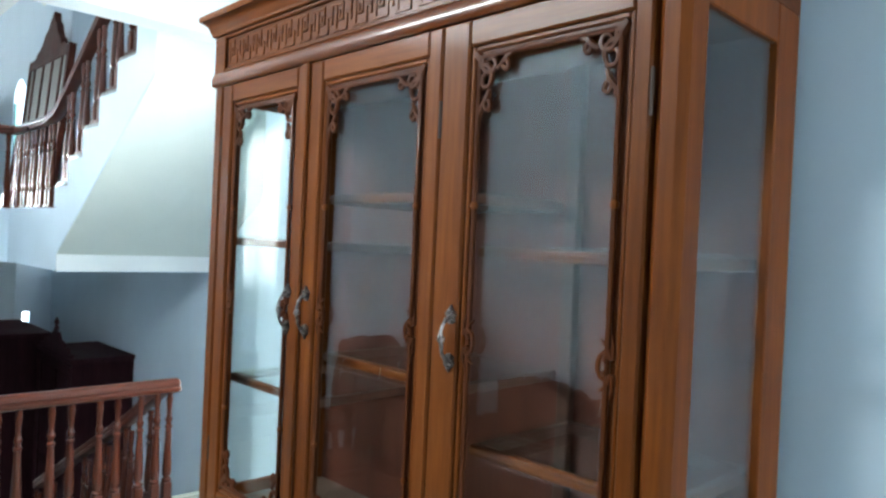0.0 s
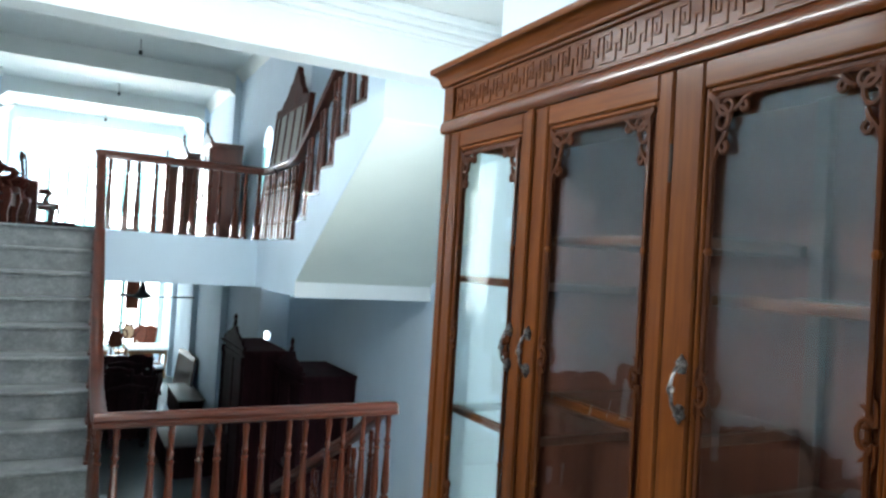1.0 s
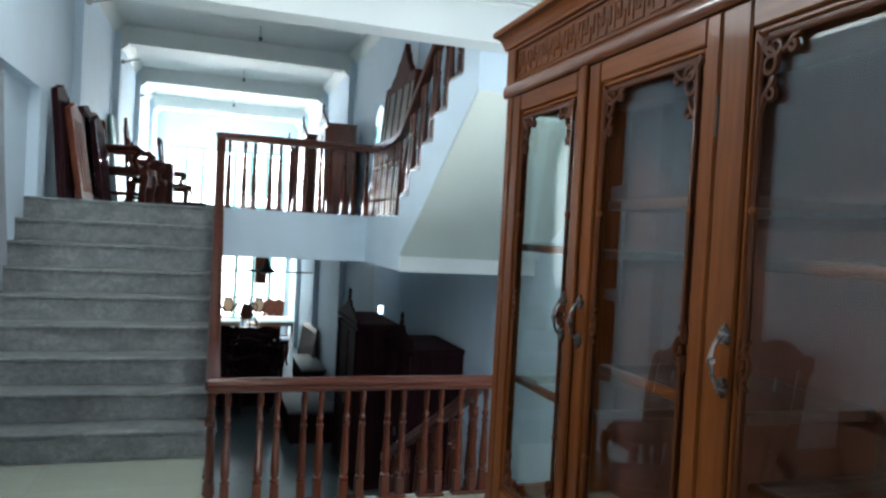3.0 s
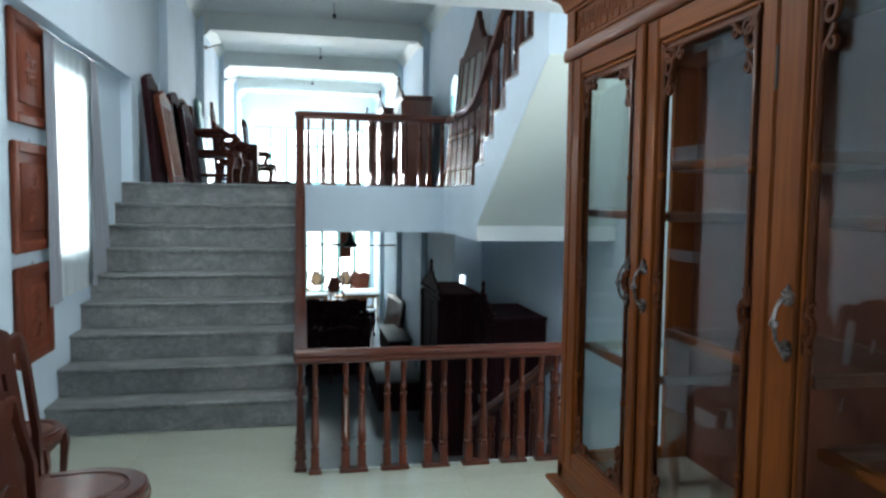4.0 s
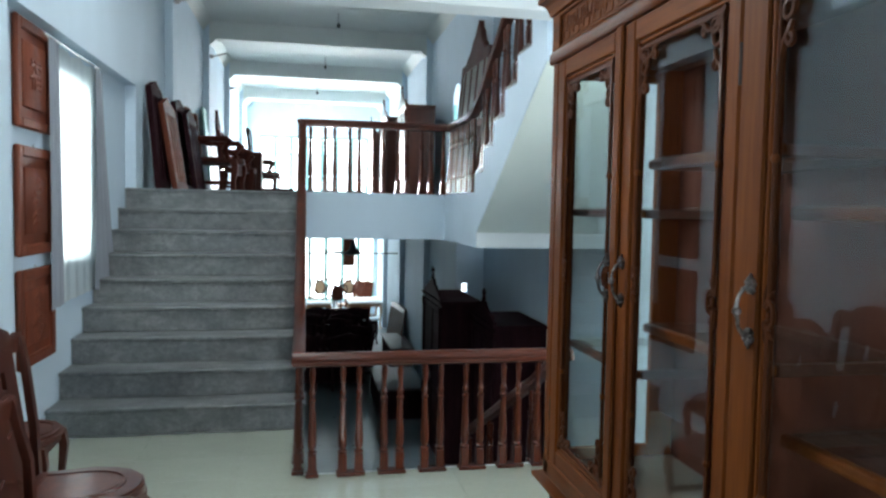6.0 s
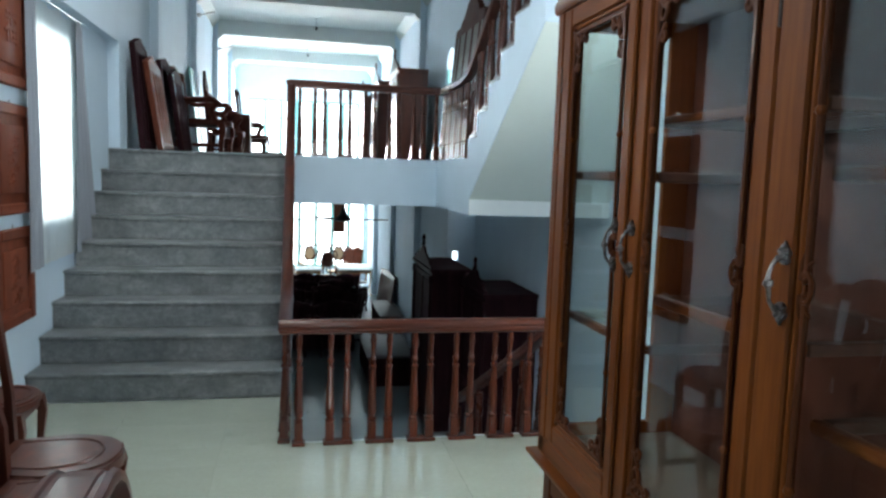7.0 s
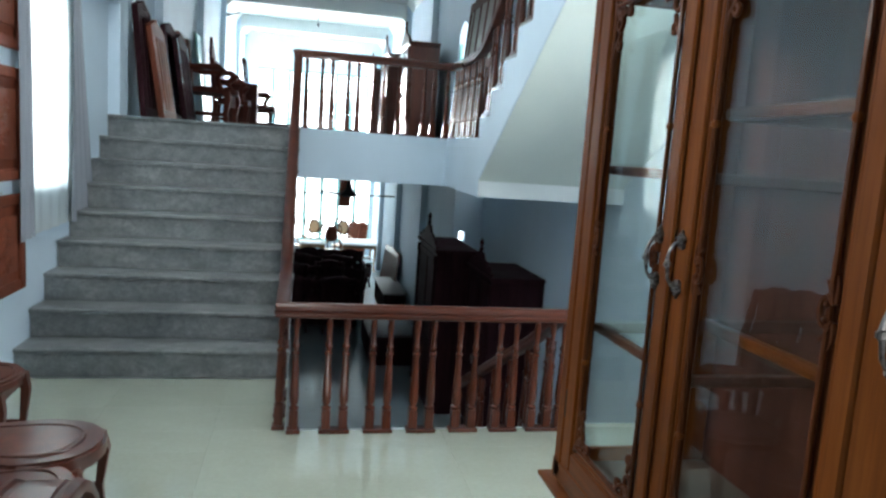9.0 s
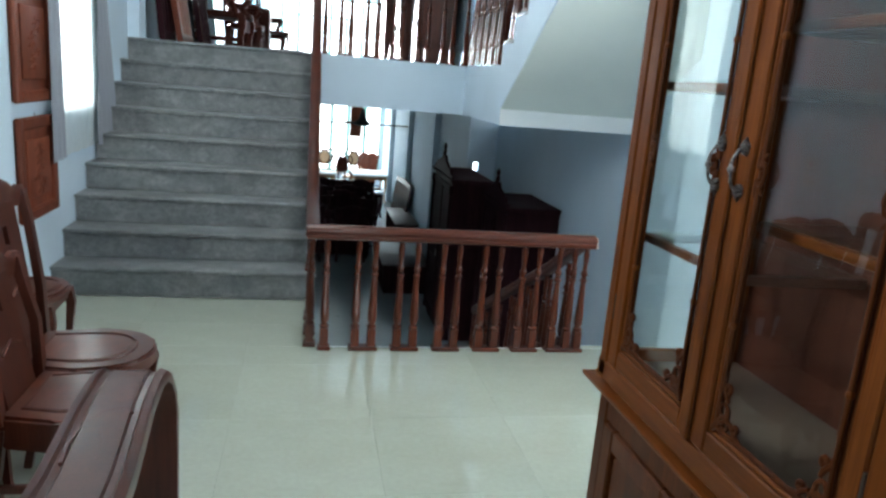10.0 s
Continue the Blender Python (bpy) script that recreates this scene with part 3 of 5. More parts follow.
def mid_clip(y, z, x, s):
    """A carved clasp: an open C round two beads, with a horn above and below."""
    bm = bmesh.new()
    tube_path(bm, [(x - 0.002, y + s * (0.003 + 0.0105 * math.cos(radians(a))), z + 0.018 * math.sin(radians(a)), 1.2 - 0.4 * abs(a) / 150) for a in range(-150, 151, 25)], 0.0034)
    for dz in (-0.0085, 0.0085):
        bmesh.ops.create_icosphere(bm, subdivisions=1, radius=0.005, matrix=Matrix.Translation((x - 0.003, y + 0.003 * s, z + dz)))
    for q in (1, -1):
        tube_path(bm, [(x, y - 0.004 * s, z + q * 0.014, 1.3), (x, y + 0.002 * s, z + q * 0.026, 1.0), (x, y + 0.012 * s, z + q * 0.034, 0.5)], 0.0038)
        tube_path(bm, [(x, y - 0.008 * s, z + q * 0.01, 1.0), (x, y - 0.008 * s, z + q * 0.03, 0.8), (x, y - 0.004 * s, z + q * 0.042, 0.4)], 0.0036)
    return bm


def pull_handle(parent, y, z, x, k=0.79):
    """A swan-neck pull with lobed leaf ends."""
    h = part("handle", sweep(bmesh.new(), [(x - 0.004, y, z + k * 0.042, 1.5), (x - 0.012, y, z + k * 0.040, 1.0), (x - 0.019, y, z + k * 0.028, 0.8), (x - 0.0215, y + 0.001, z + k * 0.014, 0.9), (x - 0.022, y + 0.001, z + k * 0.006, 1.1),
             (x - 0.022, y, z + k * 0.003, 1.9), (x - 0.022, y, z - k * 0.003, 1.9), (x - 0.0215, y, z - k * 0.006, 1.1), (x - 0.021, y - 0.001, z - k * 0.014, 0.9), (x - 0.019, y, z - k * 0.028, 0.8), (x - 0.012, y, z - k * 0.040, 1.0), (x - 0.004, y, z - k * 0.042, 1.5)],
             ring(0.0033, 8), up=(0, 1, 0)), M_BRONZE, parent, "antique silver swan-neck pull")
    for s in (1, -1):
        leaf = [(y - 0.004, z + s * k * 0.03), (y - 0.009, z + s * k * 0.036), (y - 0.0075, z + s * k * 0.041), (y - 0.0105, z + s * k * 0.048), (y - 0.008, z + s * k * 0.055), (y - 0.003, z + s * k * 0.059), (y, z + s * k * 0.067),
                (y + 0.003, z + s * k * 0.059), (y + 0.008, z + s * k * 0.055), (y + 0.0105, z + s * k * 0.048), (y + 0.0075, z + s * k * 0.041), (y + 0.009, z + s * k * 0.036), (y + 0.004, z + s * k * 0.03)]
        bm = prism(bmesh.new(), leaf[::s], "x", x - 0.004, x + 0.001)
        for dy, dz, r in ((0, 0.047, 0.0058), (-0.0055, 0.05, 0.0042), (0.0055, 0.05, 0.0042), (0, 0.057, 0.0042), (-0.005, 0.039, 0.004), (0.005, 0.039, 0.004)):
            bmesh.ops.create_icosphere(bm, subdivisions=1, radius=r, matrix=Matrix.Translation((x - 0.0045, y + dy, z + s * k * dz)))
        part("leaf_plate", bm, M_BRONZE, h)
    return h


def glazed_door(parent, y0, y1, z0, z1, x, s0, s1, handle_y=None, hinge_y=None, skew=0.0):
    """A door from y0 to y1; s0 and s1 are the flat widths of its two stiles. A stepped edge, an open gap and a slim rod lead to the glass, which sits skew by that many degrees."""
    step, rod, stile = 0.009, 0.02, 0.042
    f0, f1, t0, t1 = y0 + s0, y1 - s1, z0 + stile, z1 - stile
    d = part("door", boxes((x, x + 0.024, y0 + 0.0008, f0, z0, z1), (x, x + 0.024, f1, y1 - 0.0008, z0, z1), bevel=0.0035), W_CAB, parent, "glazed door with carved corners")
    for ya, yb in ((f0 + 0.0005, f0 + step), (f1 - step, f1 - 0.0005)):
        part("stepped_edge", boxes((x + 0.005, x + 0.0238, ya, yb, t0, t1), bevel=0.0025), W_CAB, d)
    part("top_rail", boxes((x + 0.0006, x + 0.023, f0 + 0.0005, f1 - 0.0005, t1, z1), bevel=0.003), W_CABY, d)
    part("bottom_rail", boxes((x + 0.0006, x + 0.023, f0 + 0.0005, f1 - 0.0005, z0, t0), bevel=0.003), W_CABY, d)
    for za, zb in ((t1 - step, t1 - 0.0005), (t0 + 0.0005, t0 + step)):
        part("stepped_edge", boxes((x + 0.005, x + 0.0235, f0 + step, f1 - step, za, zb), bevel=0.0025), W_CABY, d)
    a0, a1, b0, b1 = f0 + rod, f1 - rod, t0 + rod, t1 - rod
    for ya, yb, za, zb in ((f0 + step + 0.0004, a0 - 0.001, t0 + step, t1 - step), (a1 + 0.001, f1 - step - 0.0004, t0 + step, t1 - step), (a0, a1, b1 + 0.001, t1 - step - 0.0004), (a0, a1, t0 + step + 0.0004, b0 - 0.001)):
        part("rebate", boxes((x + 0.0095, x + 0.0132, ya, yb, za, zb)), W_BASE, d, "dark recessed fillet", smooth=0)
    loop = [(x + 0.005, a0, b0), (x + 0.005, a1, b0), (x + 0.005, a1, b1), (x + 0.005, a0, b1)]
    part("rod_moulding", sweep(bmesh.new(), loop, ring(0.0042, 8), up=(1, 0, 0), closed=True), W_BASE, d)
    h, w = (b1 - b0) / 2 + 0.0008, (a1 - a0) / 2 + 0.0008
    part("glass_pane", box(bmesh.new(), -0.0015, 0.0015, -w, w, -h, h), M_GLASS, d, "clear reflective glass", at=(x + 0.0165, (a0 + a1) / 2, (b0 + b1) / 2), turn=(0, 0, skew), smooth=0).visible_shadow = False
    for yy, sy in ((f0 + 0.007, 1), (f1 - 0.007, -1)):
        for zz, sz in ((t0 + 0.007, 1), (t1 - 0.007, -1)):
            part("corner_scroll", corner_scroll(yy, zz, sy, sz, x + 0.006, 1.1), W_BASE, d)
        part("side_clip", mid_clip(yy + sy * 0.012, 1.462, x + 0.005, sy), W_BASE, d)
        for zz in (1.672, 1.21):
            part("bead_collar", lathe(bmesh.new(), [(0.004, -0.006), (0.0068, -0.002), (0.0068, 0.002), (0.004, 0.006)], (x + 0.005, yy + sy * 0.013, zz), 8), W_CAB, d)
    if handle_y:
        pull_handle(d, handle_y, 1.463, x)
    if hinge_y:
        for zz in (1.812, 1.10):
            part("hinge", lathe(bmesh.new(), [(0.0026, -0.03), (0.0026, 0.03)], (x + 0.001, hinge_y, zz), 8), M_HINGE, d, "slim dark metal hinge")
    return d


def shelf(cab, y0, y1, z, x0, x1):
    """A wooden frame with a rounded front rail; a clear glass sheet lies on it."""
    sh = part("shelf", boxes((x1 - 0.02, x1, y0, y1, z - 0.011, z + 0.009), (x0 + 0.02, x1 - 0.02, y0, y0 + 0.018, z - 0.010, z + 0.008), (x0 + 0.02, x1 - 0.02, y1 - 0.018, y1, z - 0.010, z + 0.008), bevel=0.002), W_INNER, cab, "wooden shelf frame")
    part("shelf_rail", box(bmesh.new(), x0, x0 + 0.02, y0, y1, z - 0.0095, z + 0.0095, 0.006, 2), W_CABY, sh)
    part("glass_shelf", box(bmesh.new(), x0 + 0.018, x1 - 0.004, y0 + 0.002, y1 - 0.002, z + 0.0095, z + 0.0155), M_SHELF, sh, "clear glass shelf", smooth=0).visible_shadow = False


def display_cabinet():
    cab = thing("display_cabinet", "amber-brown carved wooden display cabinet with three glazed doors, standing empty", "cabinet")
    X, XB, Y0, Y1 = 0.945, 1.31, 0.812, 2.035
    B, BY0, BY1 = 0.028, 0.775, 2.052
    # base with three carved doors under a moulded ledge
    part("base_body", boxes((0.965 + B, XB + 0.02, BY0, BY1, 0.07, 0.872), (0.985 + B, XB, BY0 + 0.025, BY1 - 0.025, 0.0, 0.07)), W_BASE, cab, "brown base chest", smooth=0)
    bm = bmesh.new()
    for yy in (BY0, 1.195, 1.615, BY1 - 0.045):
        box(bm, 0.945 + B, 0.966 + B, yy, yy + 0.045, 0.07, 0.872, 0.004)
    box(bm, 0.947 + B, 0.966 + B, BY0 + 0.045, BY1 - 0.045, 0.81, 0.872, 0.003)
    box(bm, 0.947 + B, 0.966 + B, BY0 + 0.045, BY1 - 0.045, 0.07, 0.14, 0.003)
    part("base_frame", bm, W_BASE, cab)
    part("base_side_panel", boxes((1.045, XB - 0.06, BY1 - 0.002, BY1 + 0.006, 0.16, 0.80), bevel=0.003), W_BASE, cab, "raised side panel")
    for a, b in ((0.825, 1.19), (1.245, 1.61), (1.665, 2.002)):
        d = part("base_door", boxes((0.94 + B, 0.9645 + B, a, a + 0.05, 0.145, 0.805), (0.94 + B, 0.9645 + B, b - 0.05, b, 0.145, 0.805), (0.941 + B, 0.964 + B, a + 0.05, b - 0.05, 0.145, 0.195), (0.941 + B, 0.964 + B, a + 0.05, b - 0.05, 0.755, 0.805), bevel=0.004), W_BASE, cab, "carved base door")
        out = []
        for cy, cz, a0 in ((b - 0.075, 0.73, 0), (a + 0.075, 0.73, 90), (a + 0.075, 0.22, 180), (b - 0.075, 0.22, 270)):
            out += [(cy + 0.018 * math.cos(radians(a0 + k * 22.5)), cz + 0.018 * math.sin(radians(a0 + k * 22.5))) for k in range(5)]
        part("raised_panel", prism(bmesh.new(), out, "x", 0.95 + B, 0.962 + B), W_BASE, d, "raised panel with rounded corners")
        bm, mid, zc, xc = bmesh.new(), (a + b) / 2, 0.475, 0.95 + B
        for s in (1, -1):
            for q in (1, -1):
                tube_path(bm, [(xc, mid + s * p[1], zc + q * p[2]) for p in spiral(0.04, 0.09, 0.035, 0.008, 180, 620, 0, 16)], 0.005)
                tube_path(bm, [(xc, mid, zc), (xc - 0.002, mid + s * 0.02, zc + q * 0.05), (xc, mid + s * 0.005, zc + q * 0.09), (xc, mid + s * 0.03, zc + q * 0.17)], 0.006)
        part("carving", bm, W_BASE, d, "carved scroll relief")
    for o, z0, z1 in ((0.012, 0.872, 0.882), (0.026, 0.882, 0.893), (0.038, 0.893, 0.905), (0.014, 0.905, 0.917)):
        part("ledge_moulding", box(bmesh.new(), 0.945 + B - o, XB + 0.03, BY0 - o, BY1 + o, z0, z1 - 0.0004, 0.004, 2), W_CABY, cab)
    # upper case
    part("plinth_rail", boxes((X + 0.002, X + 0.03, Y0, Y1, 0.917, 0.965), bevel=0.004), W_CABY, cab)
    part("bottom_board", boxes((X + 0.03, XB - 0.012, Y0 + 0.02, Y1 - 0.02, 0.917, 0.955)), M_INNER, cab, "dusty brown interior bottom board", smooth=0)
    part("top_board", boxes((X + 0.03, XB, Y0 + 0.01, Y1 - 0.01, 1.966, 1.99)), W_CABY, cab, smooth=0)
    for ya, yb in ((Y0, 0.855), (1.986, Y1)):
        lo = ya < 1
        part("corner_post", boxes((X + 0.002, X + 0.045, ya, yb, 0.917, 1.99), bevel=0.011), W_CAB, cab, "rounded corner post")
        yc = Y0 + 0.004 if lo else Y1 - 0.022
        sf = part("side_frame", boxes((X + 0.04, X + 0.062, yc, yc + 0.018, 0.917, 1.99), (1.231, XB, yc, yc + 0.018, 0.917, 1.99), (X + 0.062, 1.231, yc + 0.001, yc + 0.017, 0.917, 0.985),
                                      (X + 0.062, 1.231, yc + 0.001, yc + 0.017, 1.93, 1.99), bevel=0.002), W_CAB, cab, "glazed side frame")
        part("side_glass", box(bmesh.new(), X + 0.058, 1.236, yc + 0.007, yc + 0.010, 0.98, 1.935), M_GLASS, sf, "clear glass", smooth=0).visible_shadow = False
    part("back_board", boxes((XB - 0.012, XB - 0.004, Y0 + 0.022, Y1 - 0.022, 0.955, 1.966)), M_BACK, cab, "red-brown back board", smooth=0)
    for y in (1.192, 1.615):
        part("back_stile", boxes((XB - 0.034, XB - 0.0125, y, y + 0.028, 0.955, 1.966), bevel=0.002), W_INNER, cab, "upright post behind the shelves")
    for y0, y1, zs in ((1.645, 2.01, (1.595, 1.262)), (1.222, 1.613, (1.692, 1.368)), (0.84, 1.19, (1.60, 1.278))):
        for z in zs:
            shelf(cab, y0, y1, z, X + 0.055, XB - 0.035)
    # doors
    glazed_door(cab, 1.6325, 1.9845, 0.967, 1.962, X, 0.028, 0.045, handle_y=1.662, hinge_y=1.985, skew=-0.4)
    glazed_door(cab, 1.234, 1.6315, 0.967, 1.962, X, 0.033, 0.06, handle_y=1.594, hinge_y=1.2335, skew=1.0)
    glazed_door(cab, 0.8565, 1.233, 0.967, 1.962, X, 0.028, 0.06, handle_y=1.186, hinge_y=0.856)
    # astragal that covers the joint of the first two doors
    part("meeting_bead", boxes((X - 0.008, X - 0.0002, 1.612, 1.6395, 0.967, 1.962), bevel=0.0035), W_CAB, cab)
    # moulding, key-pattern frieze and cornice
    round_case = [(XB, Y1, 0), (X, Y1, 0), (X, Y0, 0), (XB, Y0, 0)]
    waist = [(-0.02, 1.9635), (0.001, 1.9635), (0.005, 1.967), (0.0068, 1.974), (0.0068, 1.982), (0.0045, 1.99), (0.001, 1.9955), (-0.004, 1.998), (-0.02, 1.998)]
    part("waist_moulding", sweep(bmesh.new(), [(X, Y1 - 0.001, 0), (X, Y0 + 0.001, 0)], waist), W_GLOSS, cab, "glossy half-round moulding")
    part("frieze", boxes((X + 0.008, XB, Y0 + 0.004, Y1 - 0.004, 1.99, 2.084)), W_CABY, cab, "frieze with key pattern", smooth=0)
    part("frieze_frame", boxes((X, X + 0.0085, Y0 + 0.0, Y0 + 0.045, 1.995, 2.084), (X, X + 0.0085, Y1 - 0.05, Y1, 1.995, 2.084), (X + 0.001, X + 0.008, Y0 + 0.045, Y1 - 0.05, 2.076, 2.084), (X + 0.001, X + 0.008, Y0 + 0.045, Y1 - 0.05, 1.998, 2.005), bevel=0.002), W_CABY, cab)
    bm, u, w = bmesh.new(), 0.0102, 0.006
    z0 = 2.0145
    for k in range(18):
        y = Y1 - 0.062 - 0.0612 * k

        def bar(ya, yb, za, zb):
            box(bm, X + 0.0056, X + 0.0085, y - yb * u - w / 2, y - ya * u + w / 2, z0 + za * u - w / 2, z0 + zb * u + w / 2, 0.0008)
        for ya, yb, za, zb in ((0, 0, 0, 5), (0, 2, 5, 5), (2, 2, 2, 5), (1, 2, 2, 2), (1, 1, 2, 3.5), (0, 3.3, 0, 0), (3.3, 3.3, 0, 3), (3.3, 4.6, 3, 3), (4.6, 4.6, 1.5, 5), (4.6, 6, 5, 5), (5.6, 5.6, 0, 3.4)):
            bar(ya, yb, za, zb)
    part("key_pattern", bm, W_CABY, cab, "carved key pattern", smooth=0)
    ogee = [(-0.02, 2.084), (0.004, 2.084), (0.0065, 2.087), (0.0065, 2.092), (0.009, 2.095), (0.011, 2.103), (0.016, 2.111), (0.023, 2.1165), (0.0285, 2.119), (0.0305, 2.123), (0.0305, 2.131), (0.028, 2.134), (-0.02, 2.134)]
    part("cornice_moulding", sweep(bmesh.new(), round_case, ogee), W_CABY, cab, "hollow-moulded cornice")
    part("cornice_top", boxes((X + 0.021, XB, Y0 + 0.021, Y1 - 0.021, 2.11, 2.132)), W_CABY, cab, smooth=0)
    return cab


display_cabinet()


# ---- the landing showroom: window, curtain, carved panels ----
win = tagged(thing("window_1", "steel-barred side window behind a sheer curtain", "window"), kind="structure")
bm = boxes((XL - 0.12, XL - 0.07, SW0, SW0 + 0.04, SZ0, SZ1), (XL - 0.12, XL - 0.07, SW1 - 0.04, SW1, SZ0, SZ1), (XL - 0.12, XL - 0.07, SW0 + 0.04, SW1 - 0.04, SZ0, SZ0 + 0.04), (XL - 0.12, XL - 0.07, SW0 + 0.04, SW1 - 0.04, SZ1 - 0.04, SZ1))
part("window_frame", bm, M_TURQ, win, smooth=0)
part("window_pane", box(bmesh.new(), XL - 0.1, XL - 0.096, SW0 + 0.04, SW1 - 0.04, SZ0 + 0.04, SZ1 - 0.04), M_GLASS, win, smooth=0).visible_shadow = False
for k in range(1, 5):
    y = SW0 + (SW1 - SW0) * k / 5
    part("window_bar", box(bmesh.new(), XL - 0.06, XL - 0.045, y - 0.007, y + 0.007, SZ0, SZ1), M_STEEL, win, smooth=0)
for k in range(1, 7):
    z = SZ0 + (SZ1 - SZ0) * k / 7
    a, b = (0, 3) if k % 2 else (2, 5)
    part("window_bar", box(bmesh.new(), XL - 0.044, XL - 0.03, SW0 + (SW1 - SW0) * a / 5, SW0 + (SW1 - SW0) * b / 5, z - 0.007, z + 0.007), M_STEEL, win, smooth=0)


def hanging_cloth(y_top, y_bottom, z_top, z_bottom, folds, deep, x, n, seed):
    """Cloth in soft folds: y ranges at the top and the bottom edge, gathered into pleats at the top."""
    rnd = random.Random(seed)
    wob = [(rnd.uniform(0.6, 1.4), rnd.uniform(0, 6.28)) for _ in range(4)]
    bm, rows, nz = bmesh.new(), [], 30
    for j in range(nz + 1):
        f = j / nz
        row = []
        for i in range(n + 1):
            u = i / n
            a = y_top[0] + (y_top[1] - y_top[0]) * u
            b = y_bottom[0] + (y_bottom[1] - y_bottom[0]) * u
            g = f ** 1.25
            v = u + 0.035 * math.sin(2.4 * f + 5 * u + wob[0][1])
            fold = math.sin(6.283 * folds * v + wob[1][1] + 0.7 * math.sin(2.6 * f + wob[2][1])) + 0.45 * math.sin(6.283 * folds * 0.43 * wob[3][0] * v + 1.7 * f)
            pinch = 0.55 + 0.45 * math.cos(6.283 * folds * u) * (1 - f) ** 3
            sag = 0.022 * (0.5 - 0.5 * math.cos(6.283 * folds * 0.5 * u)) * (1 - f) ** 6
            z0, z1 = z_bottom
            row.append(bm.verts.new((x + deep * fold * pinch * (0.55 + 0.45 * f), a + (b - a) * g, z_top - sag + (z0 + (z1 - z0) * u - z_top) * f)))
        rows.append(row)
    for a, b in zip(rows, rows[1:]):
        for i in range(n):
            bm.faces.new((a[i], a[i + 1], b[i + 1], b[i]))
    return bm


def curtain():
    c = thing("curtain", "thin white curtain hanging in loose folds over the window", "curtain")
    part("sheer", hanging_cloth((5.52, 6.64), (5.50, 6.62), 2.69, (0.885, 0.90), 7, 0.012, -1.352, 150, 5), M_SHEER, c, "sheer white cloth", smooth=180)
    part("drape", hanging_cloth((5.43, 5.63), (5.42, 5.70), 2.70, (0.87, 0.89), 3.5, 0.012, -1.326, 40, 6), M_DRAPE, c, "grey lined drape gathered at the top", smooth=180)
    part("drape", hanging_cloth((6.46, 6.65), (6.42, 7.06), 2.69, (0.90, 0.86), 3.5, 0.015, -1.322, 60, 7), M_DRAPE, c, "grey lined drape gathered at the top", smooth=180)
    part("curtain_rod", sweep(bmesh.new(), [(-1.345, 5.38, 2.705), (-1.345, 6.0, 2.705), (-1.345, 6.70, 2.705)], ring(0.006, 8)), M_STEEL, c, "thin steel rod")
    for y in (5.40, 6.68):
        part("rod_bracket", boxes((XL + 0.001, -1.340, y - 0.006, y + 0.006, 2.70, 2.71)), M_STEEL, c, smooth=0)


curtain()


def carved_panel(z0, z1, seed):
    p = thing("wall_carving", "red-brown carved wooden wall panel with a raised centre field", "wall carving", "wall carvings")
    x, y0, y1 = XL + 0.002, 4.955, 5.56
    part("backing", boxes((x, x + 0.016, y0 + 0.01, y1 - 0.01, z0 + 0.01, z1 - 0.01)), W_PANEL, p, smooth=0)
    part("frame", boxes((x + 0.004, x + 0.038, y0, y0 + 0.07, z0, z1), (x + 0.004, x + 0.038, y1 - 0.07, y1, z0, z1), (x + 0.004, x + 0.037, y0 + 0.07, y1 - 0.07, z0, z0 + 0.07), (x + 0.004, x + 0.037, y0 + 0.07, y1 - 0.07, z1 - 0.07, z1), bevel=0.01), W_PANEL, p)
    bm = box(bmesh.new(), x + 0.012, x + 0.032, y0 + 0.105, y1 - 0.105, z0 + 0.13, z1 - 0.13, 0.012, 2)
    part("field", bm, W_PANEL, p, "raised centre field")
    rnd, bm, xm = random.Random(seed), bmesh.new(), x + 0.031
    yc, zc = (y0 + y1) / 2, (z0 + z1) / 2
    for k in range(7):
        cz = zc - 0.13 + 0.043 * k
        cy = yc + rnd.uniform(-0.05, 0.05)
        tube_path(bm, spiral(cy, cz, 0.028, 0.006, rnd.uniform(0, 360), rnd.uniform(500, 700), xm, 12), 0.0055, 5)
        tube_path(bm, [(xm, cy - 0.06, cz - 0.02), (xm + 0.004, cy, cz + 0.012), (xm, cy + 0.07, cz + 0.004)], 0.006, 5)
    if seed == 3:
        bm.free()
        txt = bpy.data.curves.new("character", "FONT")
        txt.body, txt.size, txt.extrude, txt.bevel_depth = "\u798f", 0.21, 0.003, 0.0015
        txt.align_x, txt.align_y = "CENTER", "CENTER"
        txt.materials.append(W_PANEL)
        rough_ob = bpy.data.objects.new("text_source", txt)
        letter = bpy.data.meshes.new_from_object(rough_ob)
        bpy.data.objects.remove(rough_ob)
        ob = new("character", letter)
        ob.parent = p
        ob.matrix_basis = Matrix(((0, 0, 1, x + 0.034), (1, 0, 0, yc), (0, 1, 0, zc), (0, 0, 0, 1)))
    else:
        part("relief", bm, W_PANEL, p, "carved scroll relief")
    part("hanger", lathe(bmesh.new(), [(0.004, 0), (0.004, 0.02)], (x + 0.012, yc, z1), 6), M_STEEL, p)


for i, (z0, z1) in enumerate(((2.05, 2.72), (1.265, 1.945), (0.565, 1.18))):
    carved_panel(z0, z1, i + 3)


